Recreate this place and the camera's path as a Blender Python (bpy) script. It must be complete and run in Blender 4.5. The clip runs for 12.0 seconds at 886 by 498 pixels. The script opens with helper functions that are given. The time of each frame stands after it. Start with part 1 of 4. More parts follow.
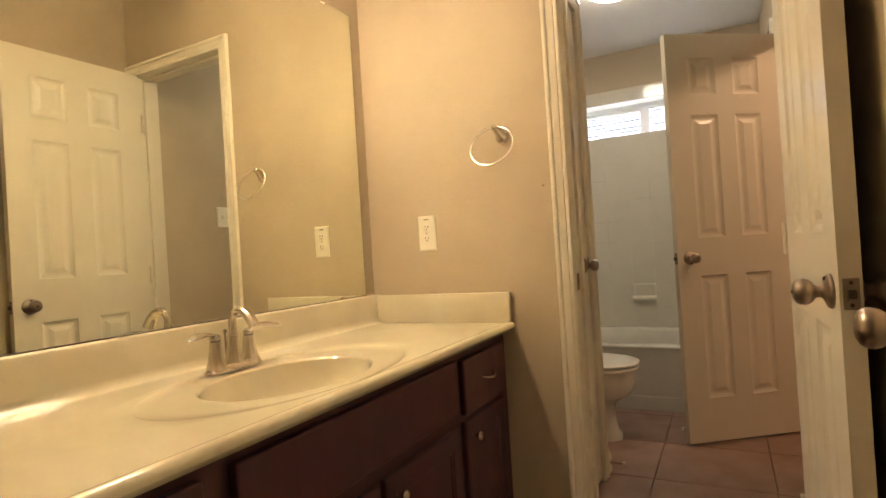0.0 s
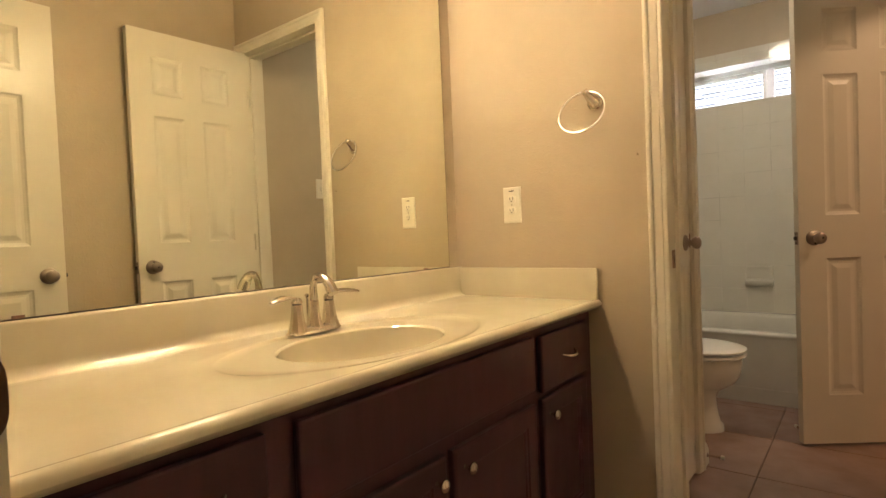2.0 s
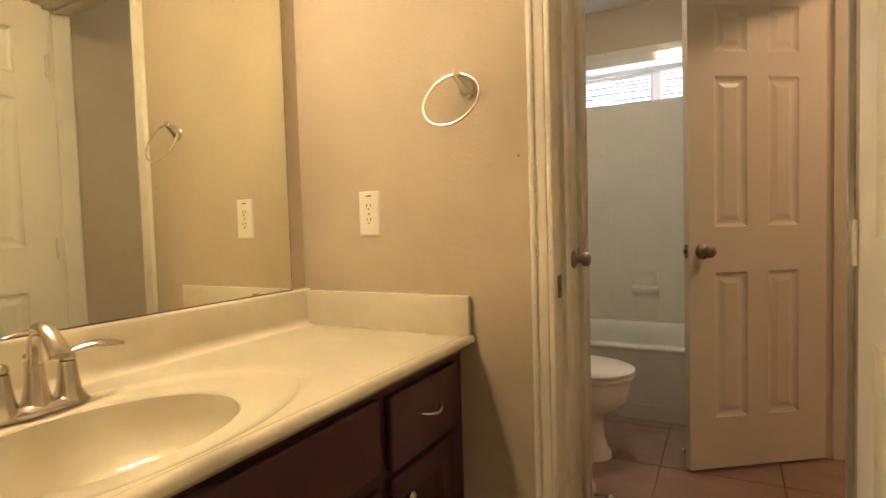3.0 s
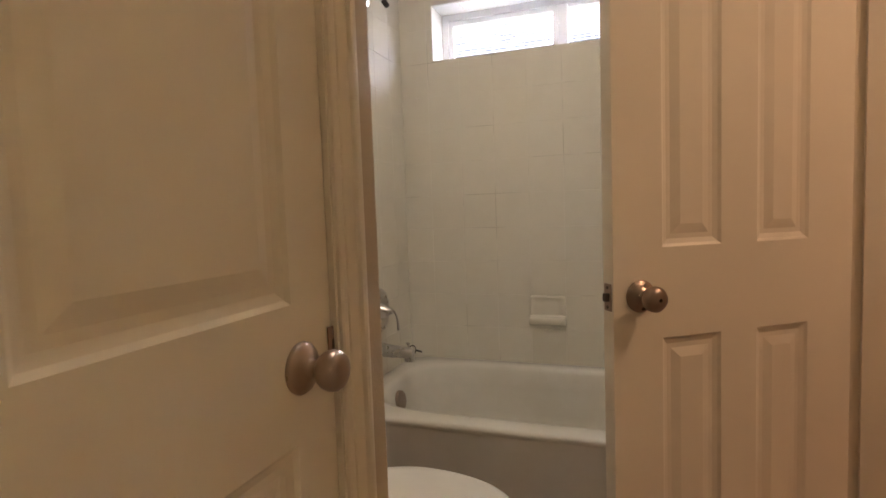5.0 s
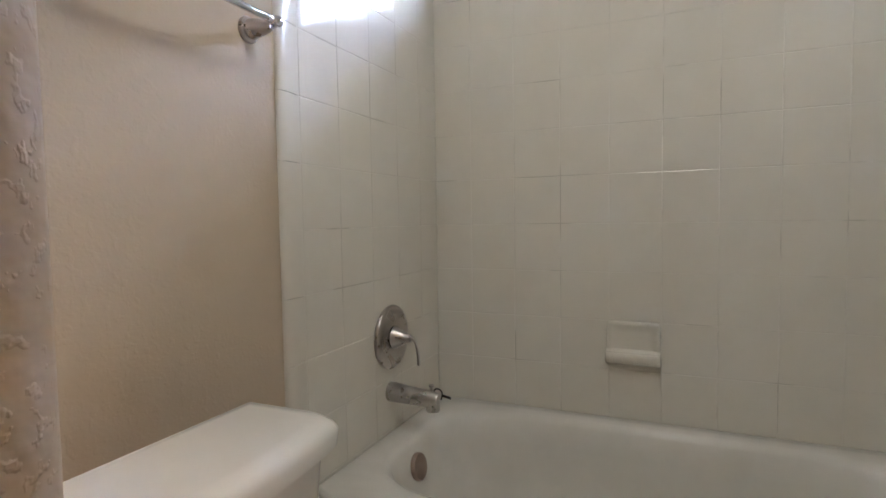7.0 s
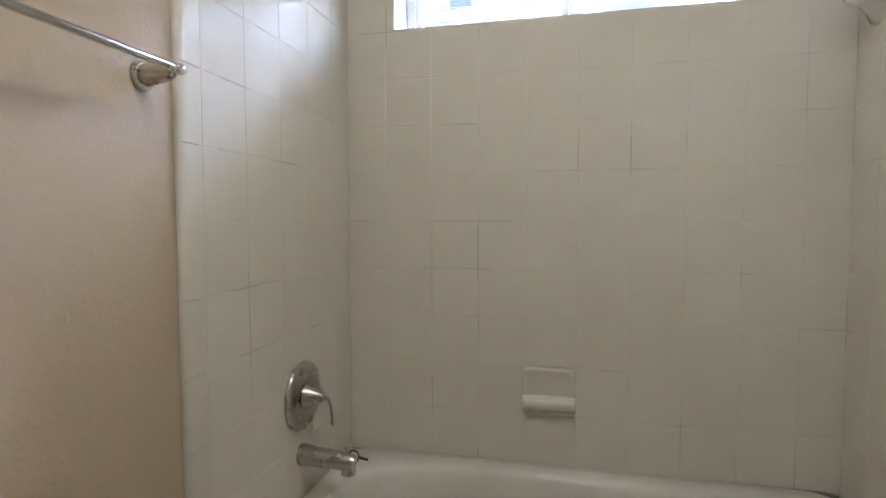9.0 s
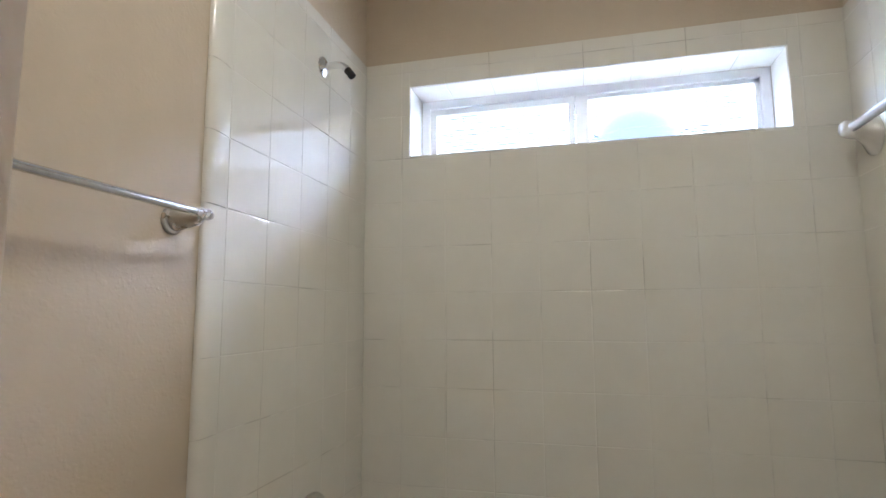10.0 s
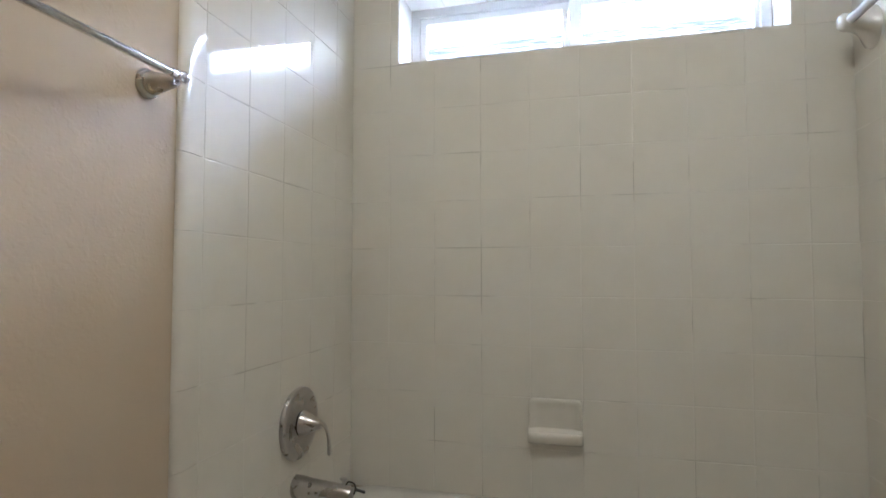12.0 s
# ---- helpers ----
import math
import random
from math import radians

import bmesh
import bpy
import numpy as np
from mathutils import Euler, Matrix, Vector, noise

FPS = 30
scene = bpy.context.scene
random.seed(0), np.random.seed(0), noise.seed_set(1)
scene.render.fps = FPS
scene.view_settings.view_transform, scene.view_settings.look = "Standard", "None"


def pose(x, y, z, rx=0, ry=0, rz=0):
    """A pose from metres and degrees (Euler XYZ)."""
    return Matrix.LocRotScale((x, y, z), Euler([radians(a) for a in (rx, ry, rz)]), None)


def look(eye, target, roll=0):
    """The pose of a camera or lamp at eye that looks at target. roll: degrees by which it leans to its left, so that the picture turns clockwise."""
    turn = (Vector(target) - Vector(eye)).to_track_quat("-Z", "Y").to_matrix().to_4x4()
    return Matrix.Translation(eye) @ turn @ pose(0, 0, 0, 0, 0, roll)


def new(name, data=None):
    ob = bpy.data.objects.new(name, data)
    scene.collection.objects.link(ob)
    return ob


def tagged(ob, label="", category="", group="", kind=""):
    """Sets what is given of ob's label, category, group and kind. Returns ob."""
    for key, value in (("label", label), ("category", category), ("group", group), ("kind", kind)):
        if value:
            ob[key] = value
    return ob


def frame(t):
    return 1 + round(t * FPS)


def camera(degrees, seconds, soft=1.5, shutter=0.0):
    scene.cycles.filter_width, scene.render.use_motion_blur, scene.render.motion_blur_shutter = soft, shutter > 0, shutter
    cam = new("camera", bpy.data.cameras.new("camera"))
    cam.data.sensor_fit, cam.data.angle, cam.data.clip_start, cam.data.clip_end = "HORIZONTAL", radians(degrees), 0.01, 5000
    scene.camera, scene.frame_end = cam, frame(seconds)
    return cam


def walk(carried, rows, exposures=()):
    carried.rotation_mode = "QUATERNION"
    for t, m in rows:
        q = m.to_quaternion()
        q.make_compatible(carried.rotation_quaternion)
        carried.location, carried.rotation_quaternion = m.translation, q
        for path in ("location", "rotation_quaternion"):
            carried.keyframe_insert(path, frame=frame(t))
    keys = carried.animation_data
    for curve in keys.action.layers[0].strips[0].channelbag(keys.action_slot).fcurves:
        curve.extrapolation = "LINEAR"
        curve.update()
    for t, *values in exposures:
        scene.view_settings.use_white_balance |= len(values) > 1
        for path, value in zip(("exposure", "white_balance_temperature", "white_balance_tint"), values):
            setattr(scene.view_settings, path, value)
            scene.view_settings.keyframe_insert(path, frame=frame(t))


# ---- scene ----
cam = camera(78.6, 12.0, shutter=0.12)
EXPO = [(0.0, 5.96, 6500, 14), (2.5, 5.96, 6500, 14), (3.6, 5.94, 6480, 15), (5.4, 6.01, 6060, 21), (6.0, 5.97, 5680, 19), (6.5, 6.06, 5430, 16), (7.2, 6.07, 5220, 16), (9.0, 6.07, 5270, 14), (11.0, 6.04, 5230, 13), (12.0, 6.14, 5160, 13)]
SKY = 0.13
BULB, BULB_COLOUR = 1.4, (1.0, 0.765, 0.45)
GLOBE, GLOBE_COLOUR = 0.57, (1.0, 0.885, 0.67)
PATH = [
    (0, (1.245, -1.781, 1.029), (0.321, -0.007, 1.044), -3.6),
    (0.5, (1.263, -1.744, 1.014), (0.138, -0.09, 1.012), -3.4),
    (1, (1.265, -1.741, 1.008), (0.06, -0.145, 0.983), -3.0),
    (1.5, (1.27, -1.75, 1.009), (0.039, -0.174, 0.965), -2.6),
    (2, (1.275, -1.717, 1.013), (0.039, -0.145, 0.957), -2.4),
    (2.5, (1.231, -1.578, 1.028), (0.124, 0.086, 0.959), -2.1),
    (3, (1.175, -1.299, 1.073), (0.245, 0.469, 0.978), -1.7),
    (3.5, (1.167, -0.967, 1.074), (0.426, 0.887, 0.96), -1.5),
    (3.7, (1.164, -0.828, 1.075), (0.459, 1.04, 0.959), -1.5),
    (5.3, (1.037, 0.139, 1.118), (0.366, 2.017, 0.973), -1.9),
    (5.5, (1.003, 0.217, 1.089), (0.321, 2.093, 0.966), -1.1),
    (6, (0.95, 0.429, 1.08), (0.226, 2.29, 0.957), -1.0),
    (6.5, (0.889, 0.580, 1.079), (0.084, 2.407, 0.947), -1.1),
    (7, (0.839, 0.661, 1.048), (0.025, 2.485, 0.937), -0.9),
    (9, (0.757, 0.714, 1.188), (0.297, 2.661, 1.081), -0.1),
    (9.5, (0.757, 0.715, 1.237), (0.277, 2.663, 1.275), -0.1),
    (10, (0.754, 0.703, 1.272), (0.253, 2.631, 1.51), -0.2),
    (10.5, (0.754, 0.704, 1.263), (0.243, 2.611, 1.608), -0.1),
    (11, (0.757, 0.723, 1.199), (0.244, 2.625, 1.554), 0.0),
    (11.5, (0.765, 0.73, 1.139), (0.264, 2.641, 1.45), 0.2),
    (12, (0.775, 0.734, 1.097), (0.282, 2.67, 1.191), 0.0),
]

walk(cam, [(t, look(e, g, r)) for t, e, g, r in PATH], exposures=EXPO)

# ---- world, sun, lamps ----
world = bpy.data.worlds.new("sky")
scene.world = world
world.use_nodes = True
wn = world.node_tree.nodes
sky = wn.new("ShaderNodeTexSky")
sky.sky_type, sky.sun_disc = "NISHITA", False
sky.sun_elevation, sky.sun_rotation = radians(47), radians(25)
sky.dust_density = 1.2
haze = wn.new("ShaderNodeHueSaturation")
haze.inputs["Saturation"].default_value = 0.62
world.node_tree.links.new(sky.outputs[0], haze.inputs["Color"])
world.node_tree.links.new(haze.outputs[0], wn["Background"].inputs[0])
wn["Background"].inputs[1].default_value = SKY
sun = new("sun", bpy.data.lights.new("sun", "SUN"))
sun.data.energy, sun.data.angle, sun.data.color = 0.6, radians(0.5), (1, 0.96, 0.9)
sun.matrix_world = look((2.88, 6.18, 7.31), (0, 0, 0))


# ---- materials ----
def material(name, base, rough=0.5, metal=0.0, spec=0.5, coat=0.0):
    m = bpy.data.materials.new(name)
    m.use_nodes = True
    b = m.node_tree.nodes["Principled BSDF"]
    b.inputs["Base Color"].default_value = (*base, 1)
    b.inputs["Roughness"].default_value = rough
    b.inputs["Metallic"].default_value = metal
    b.inputs["Specular IOR Level"].default_value = spec
    b.inputs["Coat Weight"].default_value = coat
    return m


def node(m, kind, **inputs):
    n = m.node_tree.nodes.new(kind)
    for key, value in inputs.items():
        n.inputs[key.replace("_", " ")].default_value = value
    return n


def wire(m, a, out, b, inp):
    m.node_tree.links.new(a.outputs[out], b.inputs[inp])


def coords(m, stretch=(1, 1, 1), world_space=True):
    """Texture coordinates in metres."""
    c = node(m, "ShaderNodeNewGeometry") if world_space else node(m, "ShaderNodeTexCoord")
    mp = node(m, "ShaderNodeMapping")
    mp.inputs["Scale"].default_value = stretch
    wire(m, c, "Position" if world_space else "Object", mp, "Vector")
    return mp


def mottle(m, c1, c2, scale, detail=4, stretch=(1, 1, 1), low=0.35, high=0.65, world_space=True):
    """Two base colours mixed by a noise; returns the mixing node."""
    n = node(m, "ShaderNodeTexNoise", Scale=scale, Detail=detail, Roughness=0.6)
    wire(m, coords(m, stretch, world_space), "Vector", n, "Vector")
    r = node(m, "ShaderNodeMapRange")
    r.inputs["From Min"].default_value, r.inputs["From Max"].default_value = low, high
    wire(m, n, "Fac", r, "Value")
    mix = m.node_tree.nodes.new("ShaderNodeMix")
    mix.data_type = "RGBA"
    mix.inputs["A"].default_value, mix.inputs["B"].default_value = (*c1, 1), (*c2, 1)
    wire(m, r, "Result", mix, "Factor")
    m.node_tree.links.new(mix.outputs["Result"], m.node_tree.nodes["Principled BSDF"].inputs["Base Color"])
    return mix


def bump(m, scale, height, distance=0.001, detail=3, stretch=(1, 1, 1), kind="noise", after=None, world_space=True):
    t = node(m, "ShaderNodeTexVoronoi" if kind == "voronoi" else "ShaderNodeTexNoise", Scale=scale, Detail=detail)
    wire(m, coords(m, stretch, world_space), "Vector", t, "Vector")
    b = node(m, "ShaderNodeBump", Strength=height, Distance=distance)
    wire(m, t, "Distance" if kind == "voronoi" else "Fac", b, "Height")
    if after:
        wire(m, after, "Normal", b, "Normal")
    wire(m, b, "Normal", m.node_tree.nodes["Principled BSDF"], "Normal")
    return b


def splats(m, scale, height, distance, after, low=0.54, high=0.64):
    """Flattened blobs of wall texture."""
    t = node(m, "ShaderNodeTexNoise", Scale=scale, Detail=2.0)
    wire(m, coords(m), "Vector", t, "Vector")
    r = node(m, "ShaderNodeMapRange")
    r.inputs["From Min"].default_value, r.inputs["From Max"].default_value = low, high
    wire(m, t, "Fac", r, "Value")
    b = node(m, "ShaderNodeBump", Strength=height, Distance=distance)
    wire(m, r, "Result", b, "Height")
    wire(m, after, "Normal", b, "Normal")
    wire(m, b, "Normal", m.node_tree.nodes["Principled BSDF"], "Normal")
    return b


def rough_var(m, scale, lo, hi):
    n = node(m, "ShaderNodeTexNoise", Scale=scale, Detail=4.0)
    wire(m, coords(m), "Vector", n, "Vector")
    r = node(m, "ShaderNodeMapRange")
    r.inputs["From Min"].default_value, r.inputs["From Max"].default_value = 0.3, 0.7
    r.inputs["To Min"].default_value, r.inputs["To Max"].default_value = lo, hi
    wire(m, n, "Fac", r, "Value")
    wire(m, r, "Result", m.node_tree.nodes["Principled BSDF"], "Roughness")


def by_piece(m, spread):
    """Lightness that varies from piece to piece, over the base colour as it stands."""
    b = m.node_tree.nodes["Principled BSDF"].inputs["Base Color"]
    info = node(m, "ShaderNodeObjectInfo")
    r = node(m, "ShaderNodeMapRange")
    r.inputs["To Min"].default_value, r.inputs["To Max"].default_value = 1 - spread, 1 + spread
    wire(m, info, "Random", r, "Value")
    hsv = node(m, "ShaderNodeHueSaturation")
    wire(m, r, "Result", hsv, "Value")
    if b.links:
        m.node_tree.links.new(b.links[0].from_socket, hsv.inputs["Color"])
    else:
        hsv.inputs["Color"].default_value = b.default_value
    m.node_tree.links.new(hsv.outputs["Color"], b)


def glowing(name, colour, strength):
    m = bpy.data.materials.new(name)
    m.use_nodes = True
    b = m.node_tree.nodes["Principled BSDF"]
    b.inputs["Base Color"].default_value = (0.8, 0.8, 0.8, 1)
    b.inputs["Emission Color"].default_value = (*colour, 1)
    b.inputs["Emission Strength"].default_value = strength
    return m


wall_paint = material("tan wall paint", (0.51, 0.425, 0.305), 0.62, spec=0.35)
mottle(wall_paint, (0.485, 0.403, 0.294), (0.535, 0.446, 0.329), 2.2)
b1 = bump(wall_paint, 130, 0.15, 0.0025, 1.5, (1, 1, 1.3))
splats(wall_paint, 60, 0.17, 0.0014, after=b1)
closet_paint = material("heavily textured tan wall paint", (0.51, 0.42, 0.31), 0.62, spec=0.35)
mottle(closet_paint, (0.485, 0.403, 0.294), (0.535, 0.446, 0.329), 2.2)
b1 = bump(closet_paint, 130, 0.3, 0.0025, 1.5, (1, 1, 1.3))
splats(closet_paint, 240, 0.3, 0.001, after=b1, low=0.58, high=0.68)
ceiling_paint = material("white ceiling paint", (0.72, 0.71, 0.69), 0.9, spec=0.2)
b1 = bump(ceiling_paint, 60, 0.7, 0.004, 3)
door_paint = material("semi-gloss off-white door paint", (0.76, 0.72, 0.64), 0.30)
mottle(door_paint, (0.74, 0.69, 0.585), (0.765, 0.715, 0.61), 2, 2, low=0.2, high=0.8)
bump(door_paint, 9, 0.06, 0.002, 2)
rough_var(door_paint, 3, 0.28, 0.33)
trim_paint = material("gloss off-white trim paint", (0.77, 0.73, 0.65), 0.28)
mottle(trim_paint, (0.74, 0.69, 0.585), (0.78, 0.73, 0.625), 5)
bump(trim_paint, 14, 0.04, 0.001, 2)
marble = material("cream cultured marble", (0.78, 0.72, 0.60), 0.12, coat=0.3)
mottle(marble, (0.655, 0.60, 0.46), (0.71, 0.66, 0.525), 4)
rough_var(marble, 12, 0.04, 0.09)
cherry = material("dark cherry-stained wood", (0.055, 0.018, 0.014), 0.34)
mottle(cherry, (0.052, 0.0140, 0.0212), (0.090, 0.0250, 0.0372), 22, 5, (1, 1, 0.12), 0.25, 0.75)
bump(cherry, 60, 0.12, 0.0006, 4, (1, 1, 0.06))
rough_var(cherry, 9, 0.28, 0.45)
nickel = material("brushed nickel", (0.66, 0.615, 0.56), 0.17, 1.0)
bump(nickel, 300, 0.06, 0.0004)
knob_metal = material("worn satin nickel", (0.36, 0.29, 0.245), 0.30, 1.0)
rough_var(knob_metal, 40, 0.27, 0.45)
chrome = material("polished chrome", (0.80, 0.80, 0.80), 0.14, 1.0)
bar_metal = material("grey bar metal", (0.62, 0.62, 0.62), 0.2, 1.0)
dark_metal = material("dark aged brass plate", (0.30, 0.185, 0.135), 0.42, 0.5)
rough_var(dark_metal, 60, 0.3, 0.6)
hole_dark = material("dark hollow", (0.012, 0.01, 0.01), 0.8)
mirror_glass = material("silvered mirror", (0.89, 0.91, 0.80), 0.0, 1.0)
mirror_edge = material("dark mirror edge", (0.06, 0.045, 0.035), 0.4)
plastic = material("ivory plastic plate", (0.80, 0.76, 0.66), 0.3)
scuff_tone = material("brown scuff", (0.26, 0.19, 0.13), 0.8)
rubber = material("black rubber", (0.02, 0.02, 0.02), 0.6)
tile_glaze = material("glazed off-white tile", (0.70, 0.67, 0.60), 0.10)
mottle(tile_glaze, (0.69, 0.662, 0.585), (0.71, 0.682, 0.607), 9)
by_piece(tile_glaze, 0.007)
bump(tile_glaze, 10, 0.08, 0.002, 2)
rough_var(tile_glaze, 14, 0.03, 0.07)
grout = material("grey-beige grout", (0.58, 0.55, 0.49), 0.85, spec=0.2)
mottle(grout, (0.46, 0.435, 0.375), (0.69, 0.665, 0.60), 4, low=0.36, high=0.48)
porcelain = material("white porcelain", (0.75, 0.73, 0.68), 0.10, coat=0.3)
mottle(porcelain, (0.735, 0.715, 0.665), (0.765, 0.745, 0.70), 6)
tub_enamel = material("white tub enamel", (0.70, 0.68, 0.62), 0.22)
mottle(tub_enamel, (0.675, 0.655, 0.595), (0.715, 0.695, 0.64), 7)
bump(tub_enamel, 160, 0.08, 0.0008)
seat_plastic = material("white seat plastic", (0.78, 0.76, 0.71), 0.25)
floor_glaze = material("brown-beige floor tile", (0.36, 0.23, 0.165), 0.35)
mottle(floor_glaze, (0.265, 0.163, 0.128), (0.335, 0.215, 0.172), 6, 6)
by_piece(floor_glaze, 0.06)
bump(floor_glaze, 25, 0.2, 0.002)
rough_var(floor_glaze, 8, 0.28, 0.5)
floor_grout = material("brown floor grout", (0.175, 0.108, 0.082), 0.9)
bump(floor_grout, 200, 0.4, 0.001)
vinyl = material("white window vinyl", (0.80, 0.80, 0.80), 0.35)
bump(vinyl, 20, 0.05, 0.001)
glass = material("clear window glass", (1, 1, 1), 0.0)
glass.node_tree.nodes["Principled BSDF"].inputs["Transmission Weight"].default_value = 1.0
glass.node_tree.nodes["Principled BSDF"].inputs["IOR"].default_value = 1.1
shingle = material("roof shingle darkened for exposure", (0.25, 0.25, 0.25), 0.9)
# Darkened well below real shingle so the high exposure leaves its lines showing.
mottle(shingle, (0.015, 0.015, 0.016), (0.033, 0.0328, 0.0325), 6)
stucco = material("pale stucco", (0.5, 0.47, 0.42), 0.9)
mottle(stucco, (0.46, 0.43, 0.38), (0.54, 0.51, 0.46), 3)
lawn = material("dry grass ground", (0.09, 0.10, 0.045), 0.95)
mottle(lawn, (0.06, 0.075, 0.03), (0.13, 0.13, 0.07), 2)
vent_metal = material("dark grey roof vent", (0.03, 0.03, 0.032), 0.6, spec=0.2)
spout_metal = material("grey satin nickel", (0.50, 0.48, 0.455), 0.26, 1.0)
rough_var(spout_metal, 30, 0.24, 0.36)
dome_acrylic = material("pale skylight acrylic", (0.042, 0.042, 0.042), 0.5, spec=0.2)
reveal_white = material("white window surround", (0.80, 0.79, 0.76), 0.3)
mottle(reveal_white, (0.785, 0.775, 0.745), (0.815, 0.805, 0.775), 9)
shade_glow = glowing("frosted shade lit from inside", BULB_COLOUR, 0.98)
bulb_glow = glowing("warm vanity bulb", BULB_COLOUR, BULB)
dim_glow = glowing("dim warm bulb", (1.0, 0.64, 0.36), 1.0)
globe_glow = glowing("warm ceiling globe", GLOBE_COLOUR, GLOBE)


# ---- builders ----
PLACES = {}


def thing(name, label, category, m=None, group="", kind=""):
    """An Empty at the thing's base."""
    ob = new(name)
    m = m or Matrix()
    ob.matrix_world = m
    ob.empty_display_size = 0.1
    PLACES[ob.name] = m.copy()
    return tagged(ob, label, category, group, kind)


def place_of(ob):
    m = Matrix()
    while ob:
        m = PLACES.get(ob.name, Matrix()) @ m
        ob = ob.parent
    return m


def part(name, bm, mat, parent=None, label="", smooth=None, local=False):
    """Links bm as one mesh object. Its vertices are in world metres, or in the parent's space with local."""
    me = bpy.data.meshes.new(name)
    if parent and not local:
        bm.transform(place_of(parent).inverted())
    bmesh.ops.recalc_face_normals(bm, faces=bm.faces)
    if smooth is not None:
        for f in bm.faces:
            f.smooth = True
        for e in bm.edges:
            if len(e.link_faces) == 2 and e.calc_face_angle(0) > radians(smooth):
                e.smooth = False
    bm.to_mesh(me)
    bm.free()
    me.materials.append(mat)
    ob = new(name, me)
    if parent:
        ob.parent = parent
    if label:
        ob["label"] = label
    return ob


def structure(name, bm, mat, label, category, smooth=None):
    return tagged(part(name, bm, mat, None, label, smooth), label, category, kind="structure")


def add_box(bm, x0, x1, y0, y1, z0, z1, bevel=0.0, seg=1):
    g = bmesh.ops.create_cube(bm, size=1)
    for v in g["verts"]:
        v.co = Vector(((x0 + x1) / 2 + v.co.x * (x1 - x0), (y0 + y1) / 2 + v.co.y * (y1 - y0), (z0 + z1) / 2 + v.co.z * (z1 - z0)))
    if bevel:
        edges = list({e for v in g["verts"] for e in v.link_edges})
        bmesh.ops.bevel(bm, geom=edges, offset=bevel, segments=seg, affect="EDGES", profile=0.5)
    return bm


def box(x0, x1, y0, y1, z0, z1, bevel=0.0, seg=1):
    return add_box(bmesh.new(), x0, x1, y0, y1, z0, z1, bevel, seg)


def boxes(*rows):
    bm = bmesh.new()
    for r in rows:
        add_box(bm, *r)
    return bm


def loops(rows, close_start=True, close_end=True, ring=True, bm=None):
    """Bridges rows of points, all of one length."""
    bm = bm or bmesh.new()
    vs = [[bm.verts.new(p) for p in row] for row in rows]
    n = len(rows[0])
    for a, b in zip(vs, vs[1:]):
        for i in range(n if ring else n - 1):
            j = (i + 1) % n
            bm.faces.new((a[i], a[j], b[j], b[i]))
    if close_start:
        bm.faces.new(vs[0])
    if close_end:
        bm.faces.new(vs[-1])
    return bm


def lathe(profile, m=None, seg=24, bm=None):
    """Turns (radius, height) pairs about z, then places them by m."""
    m = m or Matrix()
    rows = [[m @ Vector((max(r, 1e-4) * math.cos(2 * math.pi * i / seg), max(r, 1e-4) * math.sin(2 * math.pi * i / seg), h)) for i in range(seg)] for r, h in profile]
    return loops(rows, bm=bm)


def tube(points, radii, seg=12, bm=None, flat=1.0):
    """A pipe through the points."""
    pts = [Vector(p) for p in points]
    rows = []
    side = None
    for i, p in enumerate(pts):
        d = (pts[min(i + 1, len(pts) - 1)] - pts[max(i - 1, 0)]).normalized()
        if side is None:
            side = d.cross(Vector((0.3, 0.2, 0.93))).normalized()
        side = (side - d * side.dot(d)).normalized()
        up = d.cross(side)
        r = radii[i] if isinstance(radii, (list, tuple)) else radii
        rows.append([p + side * (r * math.cos(2 * math.pi * k / seg)) + up * (flat * r * math.sin(2 * math.pi * k / seg)) for k in range(seg)])
    return loops(rows, bm=bm)


def arc(p0, p1, p2, n=10):
    """A curve from p0 to p2 drawn towards p1."""
    p0, p1, p2 = Vector(p0), Vector(p1), Vector(p2)
    return [p0 * (1 - t) ** 2 + p1 * 2 * t * (1 - t) + p2 * t * t for t in (i / n for i in range(n + 1))]


def oval(cx, cy, z, a, b, n=48, power=2.0):
    """A superellipse at height z."""
    out = []
    for i in range(n):
        t = 2 * math.pi * i / n
        c, s = math.cos(t), math.sin(t)
        out.append(Vector((cx + a * math.copysign(abs(c) ** (2 / power), c), cy + b * math.copysign(abs(s) ** (2 / power), s), z)))
    return out


X_OUT = Matrix(((0, 0, 1, 0), (1, 0, 0, 0), (0, 1, 0, 0), (0, 0, 0, 1)))     # turns a lathe's axis to +x
Y_IN = Matrix(((1, 0, 0, 0), (0, 0, -1, 0), (0, 1, 0, 0), (0, 0, 0, 1)))    # turns a lathe's axis to -y


